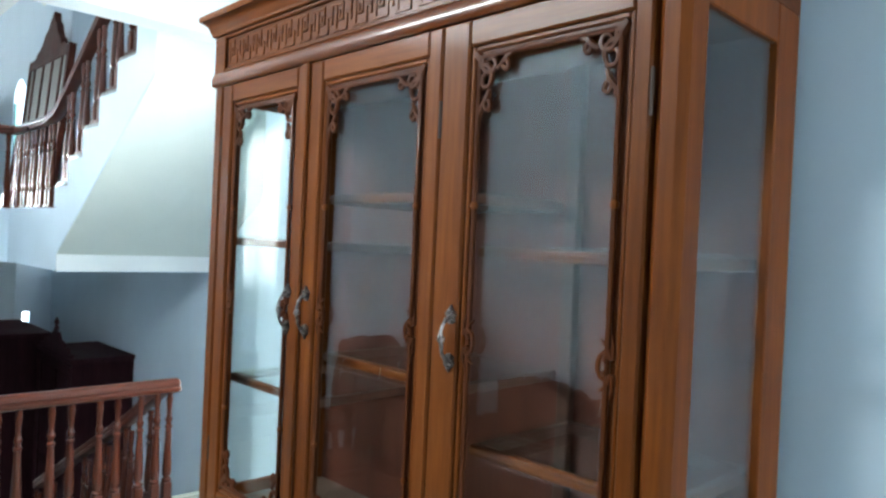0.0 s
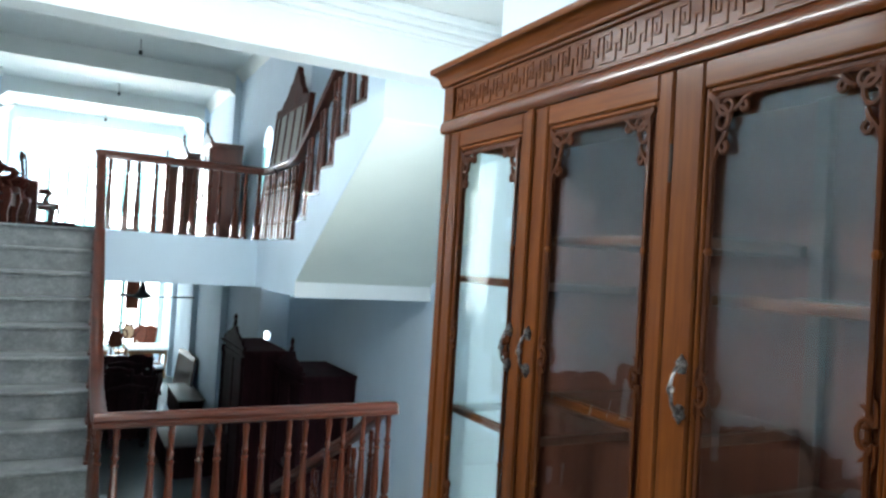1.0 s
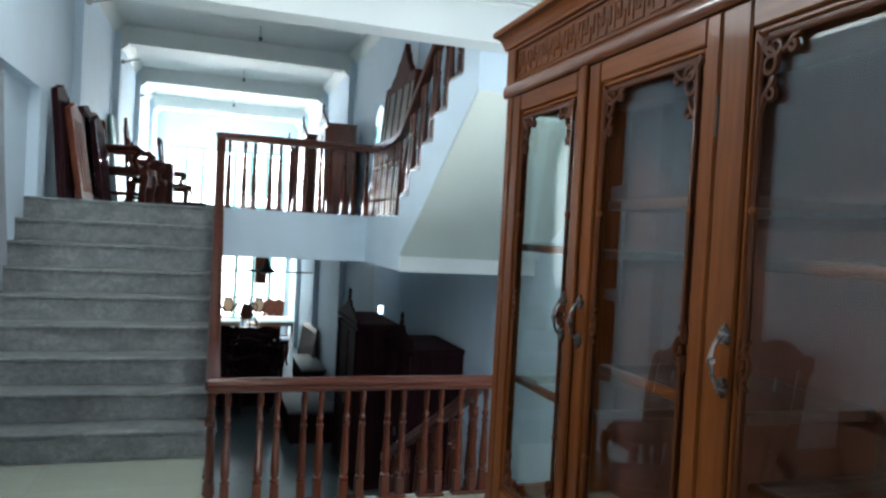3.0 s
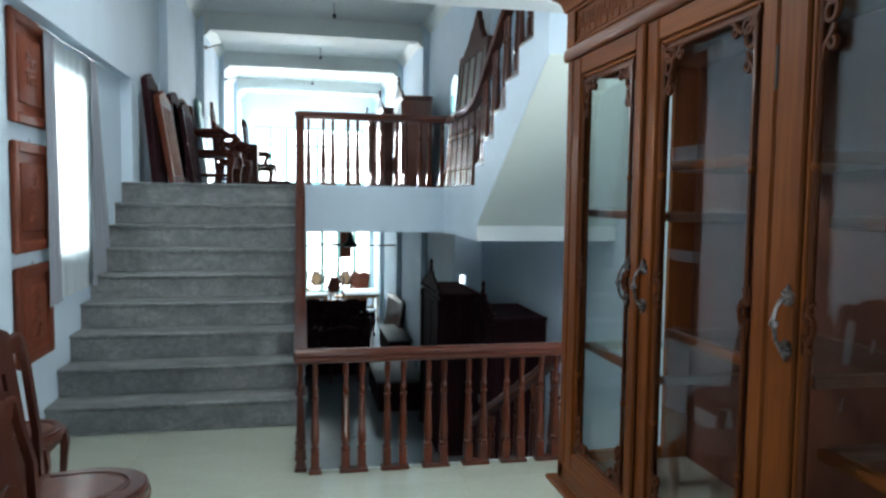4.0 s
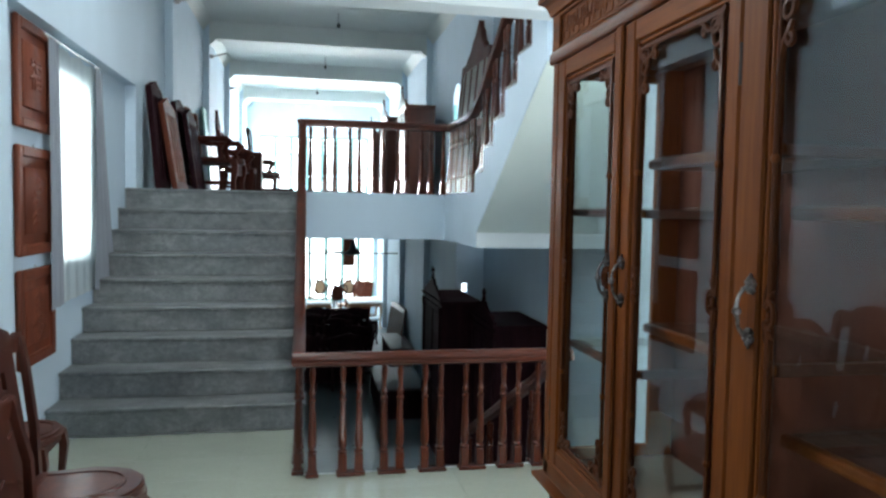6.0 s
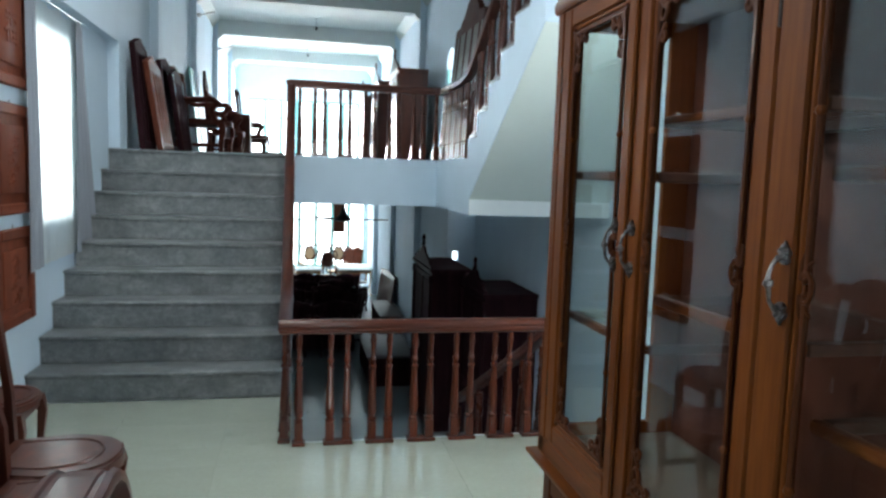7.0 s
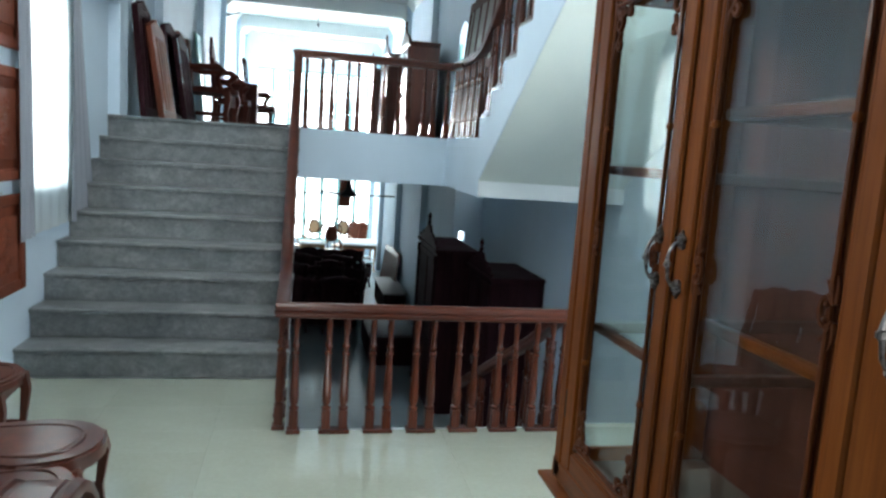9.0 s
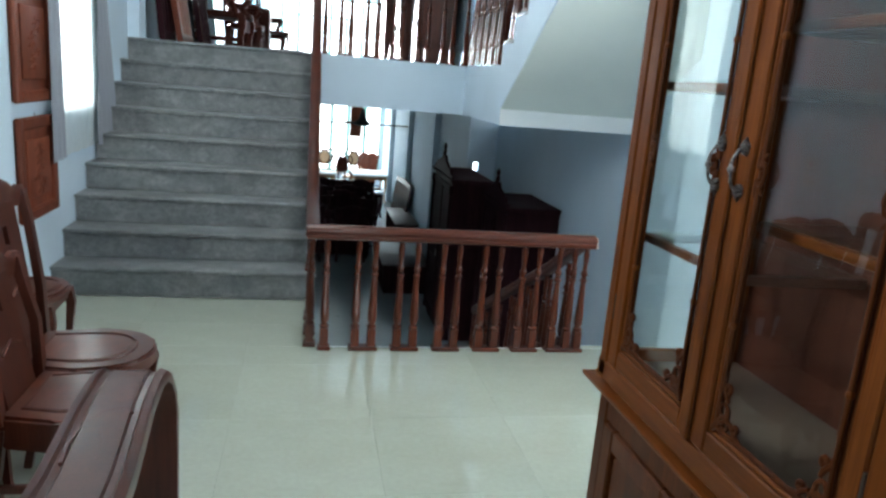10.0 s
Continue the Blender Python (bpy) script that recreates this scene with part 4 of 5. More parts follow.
for z, red in ((1.236, True), (1.137, False)):
    sw = thing("wall_switch", "small white plastic wall switch" + (" with a red indicator" if red else ""), "switch", "wall switches")
    part("plate", box(bmesh.new(), XL + 0.001, XL + 0.011, 4.152, 4.265, z, z + 0.075, 0.003, 2), M_SWITCH, sw)
    part("rocker", box(bmesh.new(), XL + 0.011, XL + 0.015, 4.2, 4.222, z + 0.024, z + 0.05, 0.0015), M_RED if red else M_SWITCH, sw, "red rocker" if red else "")


# ---- chairs ----
def d_outline(w, d, n=10):
    """A seat outline with a rounded front; the back edge on x = 0."""
    out = [(0.0, -w * 0.42), (d * 0.45, -w * 0.5)]
    out += [(d * 0.5 + d * 0.5 * math.sin(math.pi * i / n) ** 0.8 if 0 < i < n else d * 0.5, -w * 0.5 * math.cos(math.pi * i / n)) for i in range(n + 1)]
    return out + [(d * 0.45, w * 0.5), (0.0, w * 0.42)]


def leg(bm_pts, mat, parent, k=1.0):
    part("leg", sweep(bmesh.new(), [(*p[:3], p[3] * k) for p in bm_pts], [(-0.018, -0.018), (0.018, -0.018), (0.018, 0.018), (-0.018, 0.018)], up=(1, 0, 0.02)), mat, parent)


def chair(name, label, at, turn, mat, h=1.06, seat=0.5, w=0.44, d=0.5, arms=False, group="", splat=0.27, heavy=1.55, rim=0.045):
    c = thing(name, label, "chair", group, at, (0, 0, turn))
    k = heavy if arms else 1.0
    # seat: rim with a sunken middle
    bm = prism(bmesh.new(), d_outline(w, d), "z", seat - (0.08 if arms else rim), seat)
    bmesh.ops.bevel(bm, geom=[e for e in bm.edges if abs(e.verts[0].co.z - e.verts[1].co.z) < 1e-6], offset=0.012, segments=2, affect="EDGES")
    s = part("seat", bm, mat, c)
    rim = [(0.09 + (x - 0.05) * 0.72, y * 0.70, seat + 0.001) for x, y in d_outline(w, d, 14)]
    part("seat_bead", sweep(bmesh.new(), rim, ring(0.006, 6), closed=True), mat, s)
    part("seat_panel", prism(bmesh.new(), [(0.085 + (x - 0.05) * 0.68, y * 0.64) for x, y in d_outline(w, d)], "z", seat - 0.001, seat + 0.003), mat, s, "smooth sunken seat panel")
    for s2 in (-1, 1):
        leg([(d * 0.86, s2 * w * 0.40, seat - 0.046, 1.2), (d * 0.90, s2 * w * 0.42, seat * 0.72, 1.1), (d * 0.86, s2 * w * 0.41, seat * 0.35, 0.75), (d * 0.88, s2 * w * 0.41, 0.03, 0.7), (d * 0.9, s2 * w * 0.41, 0.0, 0.9)], mat, c, k)
        leg([(0.0, s2 * w * 0.40, seat - 0.046, 1.0), (-0.02, s2 * w * 0.40, seat * 0.5, 0.9), (-0.06, s2 * w * 0.41, 0.0, 0.8)], mat, c, k)
        part("back_stile", sweep(bmesh.new(), [(0.0, s2 * w * 0.41, seat - 0.03, 1.0), (-0.01, s2 * w * 0.42, seat + 0.2, 0.95), (-0.05, s2 * w * 0.45, h - 0.12, 0.9), (-0.075, s2 * w * 0.47, h - 0.02, 1.0)],
             [(k * u, k * v) for u, v in ((-0.02, -0.016), (0.02, -0.016), (0.022, 0.0), (0.02, 0.016), (-0.02, 0.016), (-0.022, 0.0))], up=(1, 0, 0.05)), mat, c)
    bm = sweep(bmesh.new(), [(-0.078, -w * 0.5, h - 0.025, 0.75), (-0.082, -w * 0.42, h - 0.02, 0.8), (-0.088, -w * 0.33, h - 0.028, 0.7), (-0.09, -w * 0.22, h - 0.008, 1.0), (-0.094, -w * 0.1, h + 0.008, 1.15), (-0.095, 0, h + 0.012, 1.2), (-0.094, w * 0.1, h + 0.008, 1.15), (-0.09, w * 0.22, h - 0.008, 1.0), (-0.088, w * 0.33, h - 0.028, 0.7), (-0.082, w * 0.42, h - 0.02, 0.8), (-0.078, w * 0.5, h - 0.025, 0.75)],
               [(-0.013, -0.075), (0.013, -0.075), (0.019, -0.03), (0.019, 0.012), (0.010, 0.032), (-0.010, 0.032), (-0.019, 0.012), (-0.019, -0.03)])
    part("top_rail", bm, mat, c, "curved top rail")
    # splat with a small opening
    a, b, zs, ze = w * splat, w * 0.045, seat - 0.02, h - 0.045
    bm = bmesh.new()
    zm = seat + (h - seat) * 0.74
    for y0, y1, z0, z1 in ((-a, a, zs, zm - 0.045), (-a, -b, zm - 0.045, zm + 0.03), (b, a, zm - 0.045, zm + 0.03), (-a, a, zm + 0.03, ze)):
        x0, x1 = -0.005 - 0.085 * (z0 - seat) / (h - seat), -0.005 - 0.085 * (z1 - seat) / (h - seat)
        prism(bm, [(x0 - 0.009, z0), (x1 - 0.009, z1), (x1 + 0.009, z1), (x0 + 0.009, z0)], "y", y0, y1)
    part("splat", bm, mat, c, "pierced back splat")
    part("carving", mesh_of("carving", sweep(bmesh.new(), [(0.006 - 0.085 * 0.35, -a * 0.6, seat + (h - seat) * 0.35), (0.012 - 0.085 * 0.42, 0, seat + (h - seat) * 0.42), (0.006 - 0.085 * 0.35, a * 0.6, seat + (h - seat) * 0.35)], ring(0.007, 6)), mat), None, c)
    for s2 in (-1, 1):
        part("stretcher", boxes((-0.02, d * 0.86, s2 * w * 0.41 - 0.011, s2 * w * 0.41 + 0.011, seat * 0.30, seat * 0.30 + 0.03), bevel=0.004), mat, c)
    part("seat_rail", boxes((d * 0.84, d * 0.88, -w * 0.38, w * 0.38, seat - (0.11 * k if arms else 0.1), seat - 0.046), bevel=0.004), mat, c)
    if arms:
        for s2 in (-1, 1):
            part("arm", sweep(bmesh.new(), [(-0.03, s2 * w * 0.45, seat + 0.27, 1.0), (0.12, s2 * w * 0.52, seat + 0.24, 1.0), (d * 0.75, s2 * w * 0.55, seat + 0.25, 1.2), (d * 0.82, s2 * w * 0.54, seat + 0.21, 1.3), (d * 0.7, s2 * w * 0.5, seat + 0.1, 0.9), (d * 0.8, s2 * w * 0.46, seat - 0.03, 0.9)],
                 ring(0.034, 8)), mat, c, "scrolled arm")
    return c


chair("dining_chair", "polished rosewood chair with a rounded sunken seat and tall pierced back", (-0.81, 3.45, 0), 0, W_CHAIR, 1.03, 0.415, 0.44, 0.48, splat=0.29, rim=0.07, group="chairs along the wall")
chair("dining_chair", "polished rosewood chair with a low carved back", (-0.70, 3.06, 0), 0, W_CHAIR, 0.85, 0.40, 0.46, 0.36, rim=0.12, group="chairs along the wall")
chair("dining_chair", "polished rosewood chair with a solid scalloped back near the stair foot", (-1.21, 4.13, 0), 2, W_CHAIR, 0.92, 0.45, 0.40, 0.34, splat=0.37, group="chairs along the wall")
chair("dining_chair", "polished rosewood chair with a tall curved back against the wall", (-1.02, 3.25, 0), 2, W_CHAIR, 1.12, 0.46, 0.44, 0.28, group="chairs along the wall")


def carved_sofa():
    s = thing("wooden_sofa", "carved rosewood sofa with broad waterfall arms and a scalloped back", "sofa")
    band = [(0.72 * a, b) for a, b in ((-0.112, -0.012), (-0.115, 0.0), (-0.108, 0.014), (-0.085, 0.02), (-0.078, 0.012), (-0.06, 0.010), (-0.054, 0.015), (0.054, 0.015), (0.06, 0.010), (0.078, 0.012), (0.085, 0.02), (0.108, 0.014), (0.115, 0.0), (0.112, -0.012))]
    for x in (-0.128, -1.10):
        path = [(x + 0.05, 1.42, 0.89), (x + 0.03, 1.7, 0.865), (x + 0.0, 2.0, 0.85), (x - 0.01, 2.15, 0.84)]
        path += [(x - 0.012, 2.15 + 0.19 * math.sin(radians(a)), 0.65 + 0.19 * math.cos(radians(a))) for a in (20, 40, 60, 80)]
        path += [(x - 0.012, 2.345, 0.5), (x - 0.012, 2.349, 0.3), (x - 0.012, 2.353, 0.1), (x - 0.012, 2.356, 0.0)]
        arm = part("arm", sweep(bmesh.new(), path, band), W_CHAIR, s, "broad grooved waterfall arm")
        bm = bmesh.new()
        for row in ([(-0.05, 1.90), (-0.02, 1.96), (0.03, 1.975), (0.05, 1.95)], [(-0.05, 1.90), (-0.055, 1.82), (-0.04, 1.74)], [(0.0, 1.86), (0.02, 1.82), (0.035, 1.75)]):
            sweep(bm, [(x + 0.75 * a + 0.01, b, 0.8665 + (1.9 - b) * 0.05) for a, b in row], ring(0.0045, 6))
        part("arm_carving", bm, W_CHAIR, arm)
        part("arm_side", boxes((x - 0.09, x - 0.06, 1.47, 2.2, 0.42, 0.80), bevel=0.004), W_CHAIR, s)
    part("seat", boxes((-1.0, -0.19, 1.46, 2.22, 0.38, 0.44), bevel=0.012), W_CHAIR, s)
    part("apron", boxes((-0.98, -0.2, 2.16, 2.2, 0.24, 0.378), bevel=0.006), W_CHAIR, s)
    out = [(-1.0, 0.44)] + [(-1.0 + 0.81 * i / 24, 0.98 + 0.05 * math.sin(math.pi * i / 24) * 2 + 0.025 * math.cos(i * math.pi / 4)) for i in range(25)] + [(-0.19, 0.44)]
    part("backrest", prism(bmesh.new(), out, "y", 1.42, 1.46), W_CHAIR, s, "scalloped carved back")
    for x in (-1.12, -0.07):
        part("back_leg", boxes((x - 0.03, x + 0.03, 1.40, 1.46, 0, 0.83), bevel=0.006), W_CHAIR, s)
    return s


carved_sofa()


# ---- wardrobes, boards and other furniture ----
def wardrobe(label, at, turn, w, d, h, mat, doors=2, crest=0.28, group=""):
    """Front towards -x; the width runs along y."""
    c = thing("wardrobe", label, "wardrobe", group, at, (0, 0, turn))
    part("body", boxes((0.02, d, 0.0, w, 0.06, h)), mat, c, smooth=0)
    part("plinth", boxes((0.035, d - 0.01, 0.02, w - 0.02, 0, 0.06)), mat, c, smooth=0)
    bm = bmesh.new()
    for o, z0, z1 in ((0.01, h, h + 0.02), (0.03, h + 0.02, h + 0.045), (0.045, h + 0.045, h + 0.065)):
        box(bm, 0.02 - o, d + 0.0, -o, w + o, z0, z1 - 0.0005, 0.004)
    part("cornice", bm, mat, c)
    for k in range(doors):
        y0, y1 = 0.02 + (w - 0.04) * k / doors, 0.02 + (w - 0.04) * (k + 1) / doors
        dd = part("door", boxes((0.0, 0.019, y0 + 0.003, y0 + 0.06, 0.1, h - 0.03), (0.0, 0.019, y1 - 0.06, y1 - 0.003, 0.1, h - 0.03), (0.001, 0.019, y0 + 0.06, y1 - 0.06, 0.1, 0.17), (0.001, 0.019, y0 + 0.06, y1 - 0.06, h - 0.1, h - 0.03), (0.001, 0.019, y0 + 0.06, y1 - 0.06, h * 0.42, h * 0.42 + 0.06), bevel=0.003), mat, c)
        part("door_panel", boxes((0.008, 0.018, y0 + 0.08, y1 - 0.08, 0.19, h * 0.42 - 0.02), (0.008, 0.018, y0 + 0.08, y1 - 0.08, h * 0.42 + 0.08, h - 0.12), bevel=0.005), mat, dd)
        part("handle", lathe(bmesh.new(), [(0.006, -0.05), (0.009, 0), (0.006, 0.05)], (-0.012, y1 - 0.03 if k % 2 == 0 else y0 + 0.03, h * 0.5), 8), M_BRONZE, dd)
    for y in (0.0, w - 0.02):
        part("column", lathe(bmesh.new(), [(0.022, 0.08), (0.025, 0.14), (0.016, 0.18), (0.02, h * 0.5), (0.016, h - 0.14), (0.025, h - 0.1), (0.022, h - 0.02)], (0.0, y + 0.01, 0), 10), mat, c)
    if crest:
        n = 24
        out = [(0.0, h + 0.065)] + [(w * i / n, h + 0.08 + crest * (0.5 * math.sin(math.pi * i / n) ** 0.8 + 0.3 * max(0, 1 - abs(i - n / 2) / (n * 0.2)) ** 0.7 + 0.09 * math.cos(i * 1.9))) for i in range(n + 1)] + [(w, h + 0.065)]
        part("crest", prism(bmesh.new(), out, "x", 0.0, 0.03), mat, c, "carved pointed crest")
        part("finial", lathe(bmesh.new(), [(0.02, -0.04), (0.028, -0.01), (0.014, 0.02), (0.026, 0.05), (0.022, 0.075), (0.004, 0.11)], (0.015, w / 2, h + 0.06 + crest), 8), mat, c)
    return c


def leaning_board(name, label, category, at, turn, w, h, mat, lean, crest=0.0, thick=0.04, glass=None, group="", slats=0, peak=False, edge=None):
    """A frame that stands on the floor and leans back against a wall; front towards -x."""
    c = thing(name, label, category, group, at, (0, lean, turn))
    n = 20
    top = [(w * i / n, h + crest * (0.55 * math.sin(math.pi * i / n) + 0.35 * max(0, 1 - abs(i - n / 2) / (n * 0.2)) + 0.06 * math.cos(i * 2.1))) for i in range(n + 1)]
    if peak:
        top = [(w * i / n, h + crest * (0.10 + 0.9 * max(0, 1 - abs(i - n / 2) / (n * 0.33)) ** 1.3 + 0.05 * math.cos(i * 2.4)) if 2 < i < n - 2 else h + 0.02) for i in range(n + 1)]
    part("backing", boxes((thick * 0.4, thick, 0.01, w - 0.01, 0.02, h - 0.01)), mat, c, smooth=0)
    part("frame", boxes((0, thick * 0.9, 0, 0.07, 0, h), (0, thick * 0.9, w - 0.07, w, 0, h), (0.001, thick * 0.88, 0.07, w - 0.07, 0, 0.1), (0.001, thick * 0.88, 0.07, w - 0.07, h - 0.09, h), bevel=0.006), mat, c)
    if crest:
        part("crest", prism(bmesh.new(), [(0, h - 0.002)] + top + [(w, h - 0.002)], "x", 0.002, thick), mat, c, "carved crest")
    if glass:
        part("panel", boxes((thick * 0.2, thick * 0.4, 0.072, w - 0.072, 0.1, h - 0.09)), glass, c, smooth=0)
    # mirror strips stand in for the window's highlight along glossy edges
    if edge:
        for y in (0.0, w - 0.016):
            part("edge_highlight", box(bmesh.new(), -0.005, 0.0, y, y + 0.016, 0.01, h - 0.01, 0.0015), edge, c, "mirror strip standing in for the window highlight")
    for k in range(slats):
        y = 0.07 + (w - 0.14) * (k + 0.5) / slats
        part("slat", box(bmesh.new(), 0.004, thick * 0.4, y - 0.03, y + 0.03, 0.1, h - 0.09, 0.005), mat, c)
    return c


def table(name, label, at, turn, lx, ly, h, mat, top=None, group="", category="table"):
    c = thing(name, label, category, group, at, (0, 0, turn))
    part("tabletop", box(bmesh.new(), -lx / 2, lx / 2, -ly / 2, ly / 2, h - 0.035, h, 0.008, 2), top or mat, c)
    part("apron", boxes((-lx / 2 + 0.05, lx / 2 - 0.05, -ly / 2 + 0.05, -ly / 2 + 0.07, h - 0.12, h - 0.036), (-lx / 2 + 0.05, lx / 2 - 0.05, ly / 2 - 0.07, ly / 2 - 0.05, h - 0.12, h - 0.036),
                        (-lx / 2 + 0.05, -lx / 2 + 0.07, -ly / 2 + 0.07, ly / 2 - 0.07, h - 0.12, h - 0.036), (lx / 2 - 0.07, lx / 2 - 0.05, -ly / 2 + 0.07, ly / 2 - 0.07, h - 0.12, h - 0.036)), mat, c, smooth=0)
    for sx in (-1, 1):
        for sy in (-1, 1):
            part("leg", sweep(bmesh.new(), [(sx * (lx / 2 - 0.06), sy * (ly / 2 - 0.06), h - 0.036, 1.2), (sx * (lx / 2 - 0.05), sy * (ly / 2 - 0.05), h * 0.6, 1.2), (sx * (lx / 2 - 0.07), sy * (ly / 2 - 0.07), h * 0.25, 0.7), (sx * (lx / 2 - 0.05), sy * (ly / 2 - 0.05), 0, 1.0)],
                              [(-0.025, -0.025), (0.025, -0.025), (0.025, 0.025), (-0.025, 0.025)], up=(1, 0, 0.02)), mat, c)
    return c


# upper floor, along the left wall
leaning_board("carved_board", "dark maroon carved board with a wavy edge leaning on the wall", "carved board", (-1.12, 8.62, TOP), 180, 0.6, 1.06, W_DARK, 5, 0.1, 0.06, group="boards leaning on the wall", slats=3)
leaning_board("carved_board", "reddish carved bed board leaning on the wall", "carved board", (-1.0, 9.0, TOP), 180, 0.7, 0.93, W_PANEL, 9, 0.12, 0.06, group="boards leaning on the wall", slats=4)
leaning_board("mirror_frame", "dark wooden mirror frame leaning on the wall", "mirror", (-1.1, 10.2, TOP), 180, 0.8, 1.1, W_DARK, 6, 0.08, 0.06, M_MIRROR, group="boards leaning on the wall")
leaning_board("carved_board", "black bed board leaning on the wall, with mirror strips as edge highlights", "carved board", (-0.98, 10.35, TOP), 180, 0.75, 0.98, W_DARK, 8, 0.12, 0.06, group="boards leaning on the wall", slats=5, edge=M_MIRROR)
chair("carved_armchair", "red-brown carved armchair with scrolled arms", (-1.2, 10.75, TOP), -6, W_BOARD, 1.16, 0.5, 0.72, 0.7, arms=True, heavy=2.1)
leaning_board("pale_board", "pale green glazed board leaning on the wall", "board", (-1.2, 13.4, TOP), 180, 0.6, 1.5, M_TURQ, 6, 0, 0.03)
leaning_board("carved_board", "dark carved board with a pointed crest leaning on the wall", "carved board", (-1.12, 14.3, TOP), 180, 0.5, 1.35, W_DARK, 5, 0.3, 0.05, M_MIRROR)
chair("carved_chair", "dark red carved armchair standing in the hall", (-0.95, 12.3, TOP), 0, W_BOARD, 1.05, 0.46, 0.55, 0.5, arms=True, heavy=1.9)
wardrobe("low dark red wooden cabinet with a plain top", (-0.92, 13.1, TOP), 0, 0.6, 0.5, 0.72, W_BOARD, 2, 0)
chair("carved_chair", "dark red chair with tall spindles", (-0.6, 13.5, TOP), 10, W_BOARD, 1.2, 0.46, 0.5, 0.5)
chair("carved_armchair", "dark red carved armchair in the hall", (-0.75, 14.6, TOP), 4, W_BOARD, 0.95, 0.46, 0.6, 0.55, arms=True)
table("low_stool", "low dark wooden stool", (-0.02, 13.0, TOP), 0, 0.32, 0.26, 0.16, W_DARK, category="stool")
table("low_bench", "long low dark wooden bench on the upper floor", (-0.3, 12.2, TOP), 0, 1.5, 0.3, 0.1, W_DARK, category="bench")

# upper floor, along the right wall
leaning_board("bed_headboard", "tall brown headboard with pale panels and a pointed carved crest", "headboard", (2.26, 8.32, TOP), 0, 1.48, 1.74, W_BOARD, 5, 0.48, 0.07, M_BEIGE, slats=4, peak=True)
leaning_board("carved_board", "red-brown slatted bed board behind the railing", "carved board", (2.10, 7.78, TOP), 0, 1.6, 0.86, W_BOARD, 7, 0, 0.06, slats=7)
for y, h in ((6.42, 1.95), (7.2, 2.1)):
    leaning_board("tall_board", "tall red-brown wooden board leaning on the stair wall", "board", (2.72, y, TOP), 0, 0.74, h, W_BOARD, 6, 0.06, 0.05, group="boards on the stair platform", slats=3)
wardrobe("red-brown wooden wardrobe with a pointed carved crest", (1.95, 12.0, TOP), 0, 1.15, 0.5, 1.5, W_CHAIR, 2, 0.3)
wardrobe("dark red wooden wardrobe with a carved crest", (1.9, 14.4, TOP), 0, 1.2, 0.55, 1.6, W_CHAIR, 2, 0.32)
wardrobe("dark red wooden wardrobe with a carved crest", (1.85, 16.7, TOP), 0, 1.2, 0.6, 1.55, W_CHAIR, 2, 0.32)

# arched window on the right wall
aw = tagged(thing("window_2", "narrow arched window with turquoise frame", "window"), kind="structure")
bm = boxes((XR + 0.02, XR + 0.06, WIN_Y0, WIN_Y0 + 0.04, 2.25, 3.55), (XR + 0.02, XR + 0.06, WIN_Y1 - 0.04, WIN_Y1, 2.25, 3.55), (XR + 0.02, XR + 0.06, WIN_Y0 + 0.04, WIN_Y1 - 0.04, 2.25, 2.29), (XR + 0.02, XR + 0.06, WIN_Y0 + 0.04, WIN_Y1 - 0.04, 2.86, 2.9))
part("window_frame", bm, M_TURQ, aw, smooth=0)
arch = [(WIN_Y0, 3.551), (WIN_Y1, 3.551), (WIN_Y1, 3.25)] + [((WIN_Y0 + WIN_Y1) / 2 + 0.3 * math.cos(radians(a)), 3.25 + 0.28 * math.sin(radians(a))) for a in range(0, 181, 15)]
part("arch_head", prism(bmesh.new(), arch, "x", XR - 0.004, XR + 0.12), M_WALL, aw, smooth=0)

# end windows
for nm, x1, z0, z1, lab in (("window_3", 2.25, 2.05, 3.8, "wide glazed end window of the upper hall"), ("window_4", 2.52, -1.35, 1.35, "wide end window with turquoise mullions")):
    ew = tagged(thing(nm, lab, "window"), kind="structure")
    part("window_frame", boxes((-1.05, x1, Y_END + 0.05, Y_END + 0.12, z1 - 0.07, z1), (-1.05, x1, Y_END + 0.05, Y_END + 0.12, z0, z0 + 0.07), (-1.05, x1, Y_END + 0.06, Y_END + 0.11, z1 - 0.6, z1 - 0.55)), M_TURQ, ew, smooth=0)
    for k in range(8):
        x = -1.05 + (x1 + 1.05) * k / 7
        part("mullion", boxes((max(x - 0.05, -1.05), min(x + 0.05, x1), Y_END + 0.055, Y_END + 0.115, z0 + 0.07, z1 - 0.07)), M_TURQ, ew, smooth=0)

# hooks on the ceiling and small lamps on the piers
for i, (x, y) in enumerate(((0.85, 12.26), (0.73, 15.8), (0.62, 19.3))):
    hk = thing("ceiling_hook", "steel fan hook with a short wire under the ceiling", "hook", "ceiling hooks", (x, y, 4.8))
    part("rod", sweep(bmesh.new(), [(0, 0, 0), (0, 0, -0.1), (0.005, 0, -0.17)], ring(0.012, 6), up=(1, 0, 0)), M_STEEL, hk)
    part("hook_ring", lathe(bmesh.new(), [(0.01, -0.25), (0.03, -0.23), (0.03, -0.19), (0.01, -0.17)], (0.005, 0, 0), 8), M_BLACK, hk)
for y in (9.9, 13.3, 16.65):
    wl = thing("wall_lamp", "small grey steel arm sticking out of a wall pier", "lamp", "pier lamps", (-1.32, y + 0.1, 4.2))
    part("bracket", boxes((0.0, 0.06, -0.03, 0.03, -0.03, 0.03), bevel=0.004), M_STEEL, wl)
    part("tube", sweep(bmesh.new(), [(0.05, 0, 0), (0.18, 0, 0.04), (0.29, 0, 0.07)], ring(0.014, 8)), M_STEEL, wl)

